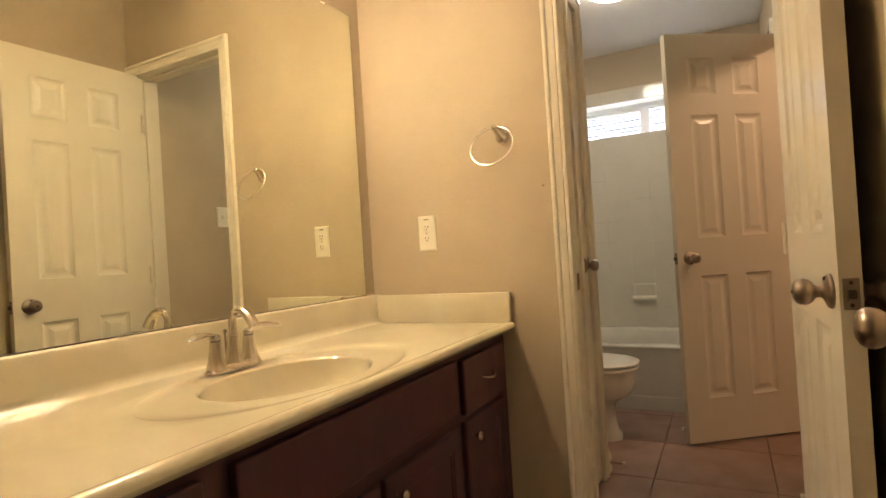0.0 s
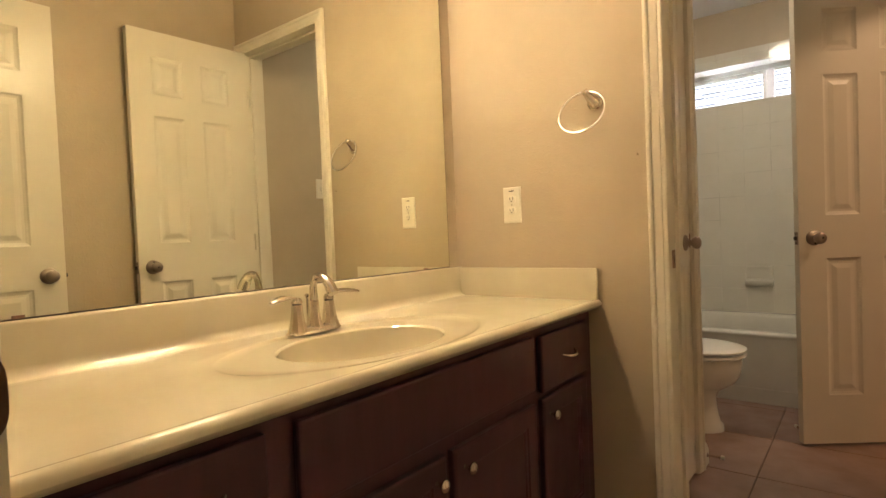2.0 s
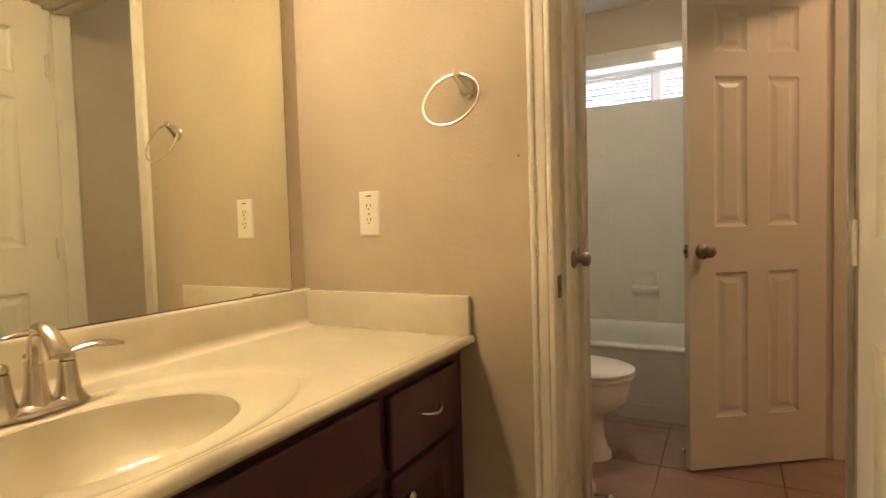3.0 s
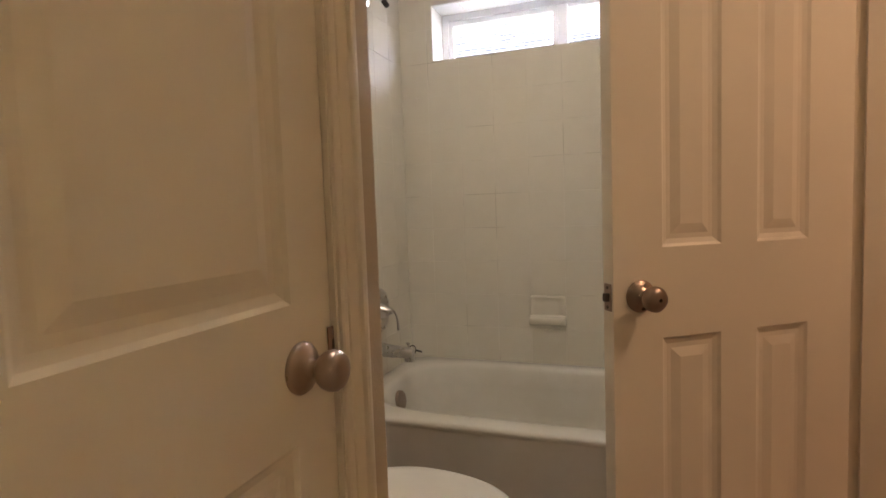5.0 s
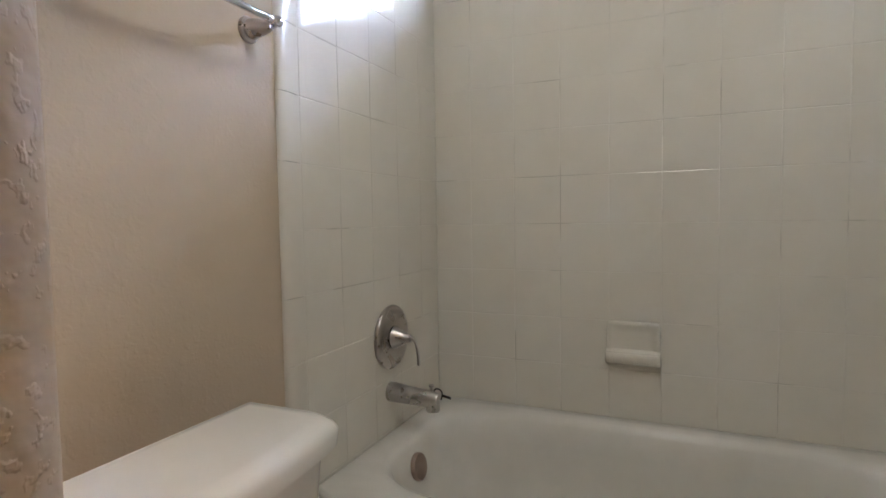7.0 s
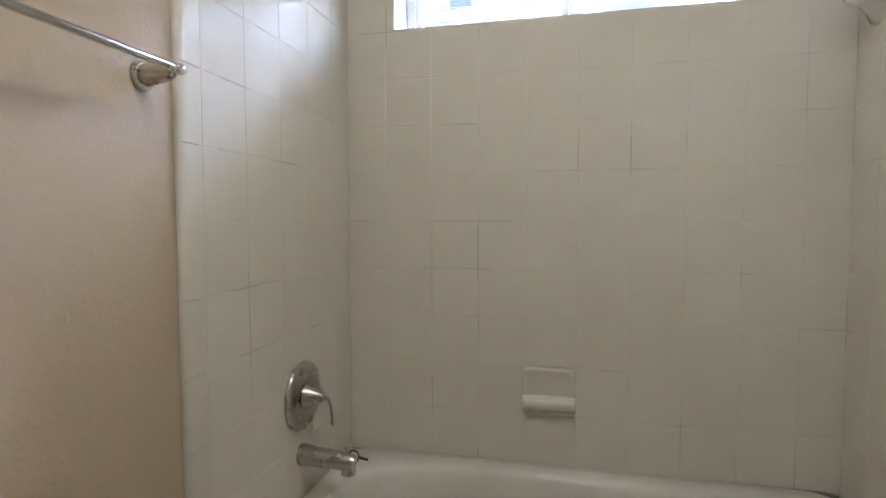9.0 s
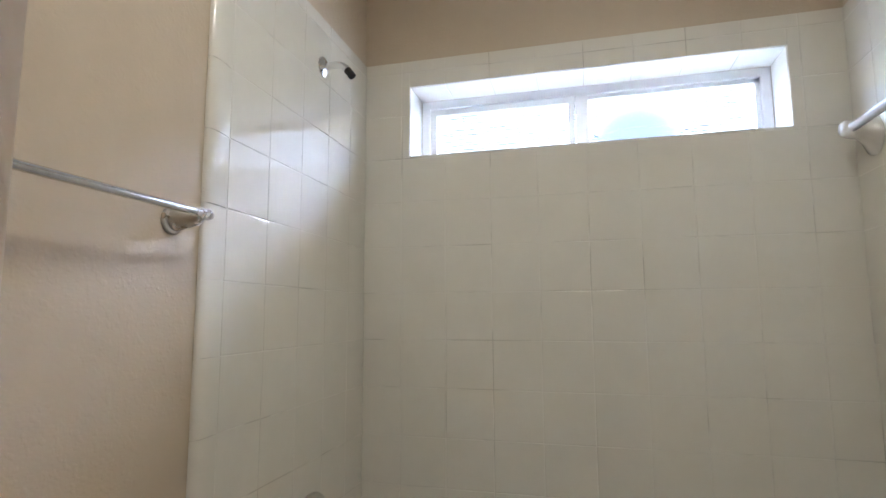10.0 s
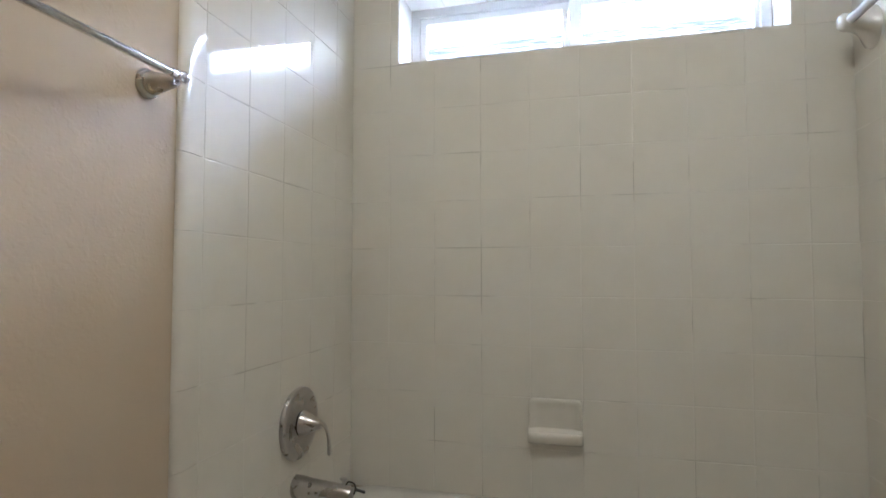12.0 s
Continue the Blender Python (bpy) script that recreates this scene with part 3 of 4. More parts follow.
def counter_mesh():
    """Counter with rolled front edge, raised drip line, and an integral oval bowl in a shallow oval dish."""
    x0, x1, y0, y1 = 0.0, 0.581, WA + 0.001, -0.001
    cx, cy, a, b = 0.329, -0.826, 0.162, 0.222
    wide, long = 0.217, 0.37
    n = 96
    angles = sorted({*[2 * math.pi * i / n for i in range(n)], *[math.atan2((yy - cy), (xx - cx)) % (2 * math.pi) for xx in (x0, x1 - 0.03) for yy in (y0, y1)]})

    def rim(t, k):
        return cx + a * k * math.cos(t), cy + b * k * math.sin(t)

    def dish(t):
        c, s = math.cos(t), math.sin(t)
        k = ((c / wide) ** 2 + (s / long) ** 2) ** -0.5
        return cx + c * k, cy + s * k

    def edge(t):
        c, s = math.cos(t), math.sin(t)
        ks = [((x1 - 0.03 if c > 0 else x0) - cx) / c if abs(c) > 1e-9 else 1e9, ((y1 if s > 0 else y0) - cy) / s if abs(s) > 1e-9 else 1e9]
        return cx + min(ks) * c, cy + min(ks) * s
    rows = []
    for k, z in ((0.06, -0.135), (0.16, -0.134), (0.35, -0.13), (0.55, -0.125), (0.72, -0.113), (0.84, -0.094), (0.92, -0.068), (0.962, -0.042), (0.984, -0.02), (0.994, -0.0105), (1.02, -0.0062)):
        rows.append([Vector((*rim(t, k), TOP + z)) for t in angles])
    for f, z in ((0.25, -0.0050), (0.6, -0.0042), (0.88, -0.0034), (0.95, -0.0012), (1.0, 0.0)):
        rows.append([Vector((*Vector(rim(t, 1.02)).lerp(Vector(dish(t)), f), TOP + z)) for t in angles])
    for f in (0.1, 0.5, 1.0):
        rows.append([Vector((*Vector(dish(t)).lerp(Vector(edge(t)), f), TOP)) for t in angles])
    bm = loops(rows, close_end=False)
    prof = ((x1 - 0.03, 0.0), (x1 - 0.0295, -0.0016), (x1 - 0.0265, -0.0018), (x1 - 0.0255, 0.0018), (x1 - 0.022, 0.0042), (x1 - 0.015, 0.0046), (x1 - 0.007, 0.0016), (x1 - 0.001, -0.006), (x1, -0.013), (x1 - 0.003, -0.018), (x1 - 0.009, -0.022), (x1 - 0.012, -0.025), (x1 - 0.05, -0.025))
    loops([[Vector((px, y, TOP + pz)) for px, pz in prof] for y in (y0, y1)], close_start=False, close_end=False, ring=False, bm=bm)
    return bm


top = thing("countertop", "glossy cream cultured-marble countertop with an integral oval sink", "countertop", pose(0.29, -0.79, 0.742))
slab = part("slab", counter_mesh(), marble, top, smooth=32)
part("drain", lathe([(0, -0.002), (0.021, -0.002), (0.022, 0.001), (0.016, 0.002), (0, 0.0015)], pose(0.329, -0.826, TOP - 0.1235), 20), nickel, top, "nickel sink drain", 40)


def splash_profile():
    cove = [(0.0445 - 0.025 * math.sin(a), 0.0255 - 0.025 * math.cos(a)) for a in (math.pi / 2 * i / 12 for i in range(13))]
    prof = ((0.0, -0.02), (0.06, 0.0002), *cove, (0.0195, 0.104), (0.0185, 0.108), (0.016, 0.1105), (0.012, 0.1115), (0.0, 0.1115))
    return loops([[Vector((a, y, TOP + z)) for a, z in prof] for y in (WA + 0.001, -0.001)])


part("back_splash", splash_profile(), marble, top, "cream back splash with coved foot", 50)
part("side_splash", box(0.0195, 0.572, -0.0205, -0.0008, TOP - 0.005, TOP + 0.108, 0.004, 2), marble, top, "cream side splash", 30)
part("side_splash", box(0.0195, 0.572, WA + 0.0008, WA + 0.0205, TOP - 0.005, TOP + 0.108, 0.004, 2), marble, top, "cream side splash", 30)


def faucet():
    f = thing("faucet", "brushed nickel centerset faucet with two lever handles", "faucet", pose(0.127, -0.817, TOP))
    k = 0.98

    def turned(profile, at=None, seg=16):
        return lathe([(a * k, b * k) for a, b in profile], at, seg)

    def along(points):
        return [Vector(p) * k for p in points]
    part("base_plate", loops([oval(0, 0, z * k, a * k, b * k, 40, 2.6) for z, a, b in ((0, 0.031, 0.086), (0.004, 0.031, 0.086), (0.009, 0.027, 0.081), (0.015, 0.020, 0.072), (0.017, 0.016, 0.066))]), nickel, f, smooth=40, local=True)
    for s in (-1, 1):
        at = pose(0, s * 0.053 * k, 0)
        h = part("handle_base", turned([(0, 0.006), (0.029, 0.006), (0.0265, 0.012), (0.0215, 0.026), (0.0178, 0.046), (0.0152, 0.070), (0.0148, 0.077), (0, 0.077)], at, 10), nickel, f, smooth=25, local=True)
        part("collar", turned([(0, 0.077), (0.0125, 0.077), (0.0125, 0.0805), (0, 0.0805)], at), mirror_edge, h, local=True)
        part("cap", turned([(0, 0.0805), (0.0142, 0.0805), (0.0145, 0.085), (0.012, 0.092), (0.006, 0.096), (0, 0.097)], at), nickel, h, smooth=45, local=True)
        pts = along(arc((0.0, s * 0.048, 0.088), (0.006, s * 0.080, 0.110), (0.022, s * 0.146, 0.093), 10))
        part("lever", tube(pts, [r * k for r in (0.009, 0.009, 0.0088, 0.0092, 0.0098, 0.0106, 0.0112, 0.0114, 0.0108, 0.009, 0.005)], 12, flat=0.42), nickel, h, smooth=60, local=True)
    part("spout_base", turned([(0, 0.006), (0.027, 0.006), (0.0245, 0.014), (0.0195, 0.032), (0.0158, 0.058), (0.0142, 0.082), (0.0125, 0.086), (0, 0.086)], None, 10), nickel, f, smooth=25, local=True)
    neck = along([(0, 0, 0.08), (0.001, 0, 0.10)] + arc((0.002, 0, 0.112), (0.004, 0, 0.142), (0.026, 0, 0.149), 8))
    part("spout_neck", tube(neck, [r * k for r in (0.0135, 0.0118, 0.0106, 0.0098, 0.0093, 0.009, 0.0088, 0.0087, 0.0087, 0.0087, 0.0087)], 16), nickel, f, smooth=60, local=True)
    head = along(arc((0.010, 0, 0.145), (0.052, 0, 0.163), (0.084, 0, 0.104), 10))
    part("spout", tube(head, [r * k for r in (0.0085, 0.0118, 0.0132, 0.0138, 0.0142, 0.0148, 0.0156, 0.0165, 0.0175, 0.0185, 0.019)], 18, flat=0.72), nickel, f, "flared downturned spout", 50, True)
    part("lift_rod", turned([(0, 0.03), (0.0025, 0.03), (0.0025, 0.088), (0.0055, 0.092), (0.0055, 0.098), (0, 0.101)], pose(-0.024, -0.002, 0), 12), nickel, f, local=True)


faucet()

mir = thing("wall_mirror", "large frameless wall mirror above the back splash", "mirror", pose(0, -0.8, 0.884))
part("glass", box(-0.001, 0.0045, WA + 0.03, -0.066, 0.8865, 1.968), mirror_glass, mir)
part("edge_channel", box(-0.001, 0.006, WA + 0.03, -0.0655, 0.8835, 0.8864), mirror_edge, mir, "dark bottom edge channel")
part("side_edge", box(-0.001, 0.0047, -0.0659, -0.0645, 0.8865, 1.968), mirror_edge, mir)
for y, z, s in ((-0.207, 0.886, 1), (-1.413, 0.886, 1), (-0.223, 1.966, -1)):
    part("clip", boxes((0.0046, 0.0066, y - 0.010, y + 0.010, min(z, z + s * 0.006), max(z, z + s * 0.006))), plastic if s < 0 else dark_metal, mir, "small mirror clip")


def receptacle():
    o = thing("wall_outlet", "ivory duplex outlet plate on the tan end wall", "outlet", pose(0.257, -0.0005, 1.107))
    # local x across, z up, out is -y
    rows = []
    for i, d in ((0, 0), (0, 0.003), (0.003, 0.0055), (0.006, 0.006)):
        rows.append([(-0.036 + i, -d, -0.065 + i), (0.036 - i, -d, -0.065 + i), (0.036 - i, -d, 0.065 - i), (-0.036 + i, -d, 0.065 - i)])
    plate = part("plate", loops([[Vector(p) for p in r] for r in rows]), plastic, o, local=True)
    for s in (-1, 1):
        face = part("socket_face", loops([[Vector((p.x, -d, p.y)) for p in oval(0, s * 0.0205, 0, 0.0165 * k, 0.0145 * k, 28, 3)] for d, k in ((0.005, 1), (0.0075, 1), (0.008, 0.95))]), plastic, plate, smooth=40, local=True)
        for x, w in ((-0.0063, 0.0011), (0.0063, 0.0013)):
            part("slot", box(x - w, x + w, -0.0084, -0.0079, s * 0.0205 - 0.001, s * 0.0205 + 0.0075), hole_dark, plate, local=True)
        part("ground_hole", lathe([(0, 0.0078), (0.0026, 0.0078), (0.0026, 0.0084), (0, 0.0084)], Matrix.Translation((0, 0, s * 0.0205 - 0.007)) @ Y_IN, 12), hole_dark, plate, local=True)
    part("screw", lathe([(0, 0.0058), (0.003, 0.0058), (0.003, 0.0066), (0, 0.0068)], Y_IN, 12), nickel, plate, local=True)
    part("label_bar", box(-0.010, 0.010, -0.0064, -0.0059, 0.049, 0.0525), mirror_edge, plate, local=True)


receptacle()


def towel_ring():
    t = thing("towel_ring", "brushed nickel towel ring on the end wall", "towel ring", pose(0.580, -0.0005, 1.420))
    part("rosette", lathe([(0, 0), (0.025, 0), (0.0255, 0.003), (0.023, 0.006), (0.019, 0.008), (0, 0.009)], Y_IN, 24), nickel, t, smooth=35, local=True)
    way = [Vector((-0.012, -0.049, 0.029)) * f for f in (0.0, 0.12, 0.3, 0.55, 0.8, 0.92, 1.0, 1.06)]
    part("post", tube(way, [0.020, 0.0195, 0.017, 0.0145, 0.012, 0.012, 0.0115, 0.007], 10), nickel, t, "flared post", 25, True)
    bm = bmesh.new()
    c0 = Vector((-0.015, -0.075, -0.039))
    u, w = Vector((1, 0, 0)), Vector((0, 0.43, 0.903))
    out = u.cross(w)
    rows = []
    for i in range(48):
        a = 2 * math.pi * i / 48
        o = u * math.sin(a) + w * math.cos(a)
        rows.append([c0 + o * (0.076 + 0.0035 * math.cos(k)) + out * (0.0035 * math.sin(k)) for k in (2 * math.pi * j / 10 for j in range(10))])
    loops(rows + rows[:1], False, False, bm=bm)
    bmesh.ops.remove_doubles(bm, verts=bm.verts, dist=1e-5)
    part("ring", bm, chrome, t, "bright metal ring", 60, True)


towel_ring()
nail_hole = part("wall_scuff", lathe([(0, 0), (0.0035, 0), (0.0028, 0.0006), (0, 0.0007)], Matrix.Translation((0.713, 0.0, 1.236)) @ Y_IN, 9), scuff_tone, None)
tagged(nail_hole, "small dark nail hole in the tan wall", "nail hole")


def vanity_light():
    v = thing("vanity_light", "three-lamp nickel vanity light with frosted shades above the mirror", "light fixture", pose(0, -0.70, 2.15))
    part("back_bar", box(-0.002, 0.03, -0.92, -0.48, 2.11, 2.19, 0.008, 2), nickel, v)
    for i in range(3):
        at = pose(0.16, -0.82 + 0.12 * i, 2.165)
        arm = part("arm", tube([(0.028, at[1][3], 2.15)] + arc((0.06, at[1][3], 2.15), (0.16, at[1][3], 2.15), (0.16, at[1][3], 2.19), 6), 0.008, 10), nickel, v, smooth=50)
        part("lamp_cup", lathe([(0, 0.03), (0.014, 0.03), (0.024, 0.012), (0.026, 0.0), (0, 0.0)], at, 18), nickel, arm, smooth=40)
        part("shade", lathe([(0.022, -0.001), (0.036, -0.016), (0.046, -0.05), (0.056, -0.1), (0.053, -0.1), (0.043, -0.05), (0.033, -0.018), (0.02, -0.006)], at, 24), shade_glow, v, "frosted glass bell shade", 60)
        part("bulb", lathe([(0.012, -0.02), (0.016, -0.028), (0.027, -0.046), (0.031, -0.064), (0.028, -0.082), (0.018, -0.094), (0.006, -0.0985), (0, -0.099)], at, 20), bulb_glow, v, "lit warm bulb", 60)


vanity_light()

# ---- bath: ceiling light, switch, tub, toilet, fixtures ----
lamp = thing("ceiling_light", "round frosted-glass flush ceiling light, lit warm", "ceiling light", pose(0.78, 1.29, CEIL))
part("base", lathe([(0, 0), (0.155, 0), (0.155, -0.014), (0.148, -0.02), (0, -0.02)], None, 32), nickel, lamp, smooth=35, local=True)
part("globe", lathe([(0.145, -0.02), (0.147, -0.035), (0.135, -0.06), (0.105, -0.08), (0.055, -0.094), (0, -0.098)], None, 32), globe_glow, lamp, "frosted glass dome", 60, True)


def switch_plate():
    s = thing("switch_plate", "ivory three-gang switch plate on the bath wall", "light switch", pose(RX - 0.0005, 0.628, 1.338))
    rows = []
    for i, d in ((0, 0), (0, 0.003), (0.003, 0.0055), (0.006, 0.006)):
        rows.append([Vector((-d, -0.083 + i, -0.062 + i)), Vector((-d, 0.083 - i, -0.062 + i)), Vector((-d, 0.083 - i, 0.062 - i)), Vector((-d, -0.083 + i, 0.062 - i))])
    plate = part("plate", loops(rows), plastic, s, local=True)
    for y in (-0.046, 0, 0.046):
        part("toggle", loops([[Vector((-0.006, y - 0.0045, -0.010)), Vector((-0.006, y + 0.0045, -0.010)), Vector((-0.006, y + 0.0045, 0.010)), Vector((-0.006, y - 0.0045, 0.010))],
                              [Vector((-0.016, y - 0.003, 0.002)), Vector((-0.016, y + 0.003, 0.002)), Vector((-0.014, y + 0.003, 0.009)), Vector((-0.014, y - 0.003, 0.009))]]), plastic, plate, local=True)
        part("toggle_slot", box(-0.0064, -0.0059, y - 0.0055, y + 0.0055, -0.012, 0.012), mirror_edge, plate, local=True)
        for z in (-0.03, 0.03):
            part("screw", lathe([(0, 0.0058), (0.0028, 0.0058), (0, 0.007)], Matrix.Translation((0, y, z)) @ pose(0, 0, 0, 0, -90, 0), 8), nickel, plate, local=True)


switch_plate()

TY, RIM = 1.68, 0.392


def bathtub():
    t = thing("bathtub", "white enamel alcove bathtub with a plain apron", "bathtub", pose(0.76, 2.08, 0))
    x0, x1, y0, y1 = 0.006, RX - 0.006, TY, BY - 0.004
    cx, cy = (x0 + x1) / 2, (y0 + y1) / 2
    n = 72

    def rect(z, inset, r):
        a, b = (x1 - x0) / 2 - inset, (y1 - y0) / 2 - inset
        out = []
        for i in range(n):
            t_ = 2 * math.pi * i / n
            c, s = math.cos(t_), math.sin(t_)
            k = min(a / abs(c) if abs(c) > 1e-9 else 1e9, b / abs(s) if abs(s) > 1e-9 else 1e9)
            out.append(Vector((cx + c * k, cy + s * k, z)))
        return out

    def basin(z, a, b, power, dx=0.0, dy=0.0):
        out = []
        for i in range(n):
            t_ = 2 * math.pi * i / n
            c, s = math.cos(t_), math.sin(t_)
            k = (abs(c / (a + 0.007)) ** power + abs(s / b) ** power) ** (-1 / power)
            out.append(Vector((cx + dx + c * k, cy + dy + s * k, z)))
        return out
    rows = [rect(RIM - 0.026, 0.004, 0), rect(RIM - 0.014, 0.001, 0), rect(RIM - 0.006, 0.003, 0), rect(RIM, 0.012, 0),
            basin(RIM, 0.685, 0.325, 5, 0.0, 0.005), basin(RIM - 0.004, 0.672, 0.312, 4.6, 0, 0.005), basin(RIM - 0.02, 0.66, 0.300, 4.2, 0, 0.005), basin(RIM - 0.09, 0.64, 0.286, 4.0, -0.005, 0.005),
            basin(RIM - 0.2, 0.60, 0.265, 3.8, -0.015, 0.005), basin(RIM - 0.29, 0.555, 0.24, 3.6, -0.03, 0.005), basin(RIM - 0.325, 0.50, 0.20, 3.4, -0.04, 0.005), basin(RIM - 0.335, 0.3, 0.1, 3, -0.04, 0.005)]
    part("shell", loops(rows, close_start=False), tub_enamel, t, smooth=50)
    apron = boxes((x0, x1, y0 + 0.005, y0 + 0.05, 0.0, RIM - 0.022))
    add_box(apron, x0, x1, y0 + 0.003, y0 + 0.03, 0.0, 0.085, 0.003, 2)
    part("apron", apron, tub_enamel, t)
    part("overflow_plate", lathe([(0, -0.004), (0.041, -0.004), (0.0415, 0.004), (0.038, 0.009), (0.012, 0.010), (0, 0.0095)], Matrix.Translation((0.119, 2.07, 0.310)) @ pose(0, 0, 0, 0, 78, 0), 28), knob_metal, t, "round nickel overflow plate", 40)


bathtub()


def toilet():
    t = thing("toilet", "white porcelain two-piece toilet with the lid down", "toilet", pose(0.035, 1.152, 0))
    # local x out from the wall, y along it
    def egg(z, back, tip, half, n=40, squash=1.0):
        out = []
        tip = back + (tip - back) * 0.92
        c0 = back + (tip - back) * 0.42
        for i in range(n):
            a = 2 * math.pi * i / n
            c, s = math.cos(a), math.sin(a)
            out.append(Vector((c0 + c * (tip - c0 if c > 0 else c0 - back) * squash, half * math.copysign(abs(s) ** 0.86, s), z)))
        return out
    rows = [egg(0, 0.24, 0.715, 0.118), egg(0.03, 0.24, 0.712, 0.115), egg(0.045, 0.25, 0.695, 0.104), egg(0.10, 0.26, 0.682, 0.096), egg(0.16, 0.26, 0.678, 0.096), egg(0.19, 0.25, 0.69, 0.106), egg(0.215, 0.24, 0.728, 0.132),
            egg(0.24, 0.23, 0.772, 0.160), egg(0.275, 0.22, 0.797, 0.179), egg(0.31, 0.22, 0.805, 0.186), egg(0.345, 0.22, 0.808, 0.189), egg(0.366, 0.22, 0.808, 0.189), egg(0.371, 0.225, 0.80, 0.182)]
    part("bowl", loops(rows), porcelain, t, smooth=50, local=True)
    part("rear_deck", box(0.03, 0.30, -0.13, 0.13, 0.25, 0.385, 0.02, 3), porcelain, t, smooth=40, local=True)
    part("seat", loops([egg(0.373, 0.305, 0.812, 0.19), egg(0.375, 0.302, 0.82, 0.196), egg(0.385, 0.302, 0.82, 0.196), egg(0.389, 0.306, 0.812, 0.19)]), seat_plastic, t, smooth=40, local=True)
    part("lid", loops([egg(0.3955, 0.304, 0.812, 0.188), egg(0.398, 0.302, 0.822, 0.197), egg(0.405, 0.302, 0.822, 0.197), egg(0.410, 0.306, 0.81, 0.187), egg(0.413, 0.33, 0.765, 0.15)]), seat_plastic, t, "closed oval seat lid", 45, True)
    for s in (-1, 1):
        part("seat_hinge", box(0.275, 0.31, s * 0.075 - 0.018, s * 0.075 + 0.018, 0.38, 0.408, 0.006, 2), seat_plastic, t, local=True)
    tank = bmesh.new()

    def slab(z, x0, x1, h, bow):
        pts = []
        for i in range(25):
            q = math.sin(math.pi * (i / 24 - 0.5))
            pts.append(Vector((x1 + bow * (1 - q * q) - 0.045 * abs(q) ** 22, h * q, z)))
        pts += [Vector((x0, h, z)), Vector((x0, -h, z))]
        return pts
    loops([slab(0.385, 0.12, 0.255, 0.195, 0.02), slab(0.40, 0.115, 0.26, 0.2, 0.02), slab(0.69, 0.105, 0.280, 0.222, 0.022)], bm=tank)
    body = part("tank", tank, porcelain, t, smooth=35, local=True)
    lid = bmesh.new()
    loops([slab(0.688, 0.1, 0.292, 0.232, 0.024), slab(0.692, 0.095, 0.298, 0.24, 0.024), slab(0.714, 0.095, 0.299, 0.242, 0.024), slab(0.724, 0.098, 0.294, 0.237, 0.024), slab(0.731, 0.106, 0.284, 0.227, 0.023), slab(0.733, 0.125, 0.262, 0.205, 0.02)], bm=lid)
    part("tank_lid", lid, porcelain, t, "bowed porcelain tank lid", 35, True)
    lever = part("flush_lever", lathe([(0, 0), (0.014, 0), (0.012, 0.008), (0, 0.01)], Matrix.Translation((0.285, -0.155, 0.645)) @ X_OUT, 16), nickel, t, local=True)
    part("lever_arm", tube([(0.288, -0.155, 0.645), (0.292, -0.12, 0.64), (0.292, -0.075, 0.635)], [0.005, 0.006, 0.0075], 10), nickel, lever, local=True)


toilet()

tb = thing("towel_bar", "chrome towel bar on the wall above the toilet", "towel bar", pose(0, 1.27, 1.46))
for y in (0.965, 1.556):
    p = part("bracket", lathe([(0, 0), (0.027, 0), (0.028, 0.004), (0.026, 0.008), (0.0205, 0.010), (0.0215, 0.014), (0.0195, 0.024), (0.016, 0.042), (0.0125, 0.058), (0.009, 0.067), (0, 0.068)], Matrix.Translation((-0.002, y, 1.450)) @ X_OUT, 18), spout_metal, tb, "flared nickel bracket", 35)
    part("collar", lathe([(0, -0.02), (0.0085, -0.02), (0.0085, -0.008), (0.0108, -0.006), (0.0108, -0.002), (0.009, 0.0), (0.0115, 0.006), (0.0118, 0.013), (0.0095, 0.02), (0.005, 0.024), (0, 0.025)], pose(0.068, y, 1.46, -90 if y > 1.2 else 90), 16), chrome, p, smooth=45)
part("bar", tube([(0.068, 0.965, 1.46), (0.068, 1.556, 1.46)], 0.0072, 16), bar_metal, tb, smooth=60)

sv = thing("shower_valve", "brushed nickel round shower valve with a lever", "shower valve", pose(0.006, 2.114, 0.685))
part("escutcheon", lathe([(0, 0), (0.098, 0), (0.0995, 0.006), (0.097, 0.012), (0.090, 0.0155), (0.078, 0.0145), (0.062, 0.0105), (0.05, 0.0095), (0.042, 0.0125), (0, 0.0125)], X_OUT, 40), spout_metal, sv, "round nickel escutcheon", 35, True)
part("valve_sleeve", lathe([(0, 0.012), (0.034, 0.012), (0.033, 0.022), (0, 0.022)], X_OUT, 24), hole_dark, sv, local=True)
part("handle", lathe([(0, 0.016), (0.036, 0.018), (0.034, 0.024), (0.023, 0.044), (0.0145, 0.062), (0.0125, 0.072), (0, 0.074)], X_OUT, 24), spout_metal, sv, smooth=45, local=True)
part("lever", tube(arc((0.062, 0.0, 0.004), (0.094, 0.006, 0.010), (0.088, 0.020, -0.084), 10), [0.009, 0.0105, 0.011, 0.0105, 0.010, 0.0098, 0.0098, 0.0102, 0.011, 0.0118, 0.012], 12, flat=0.5), spout_metal, sv, smooth=60, local=True)

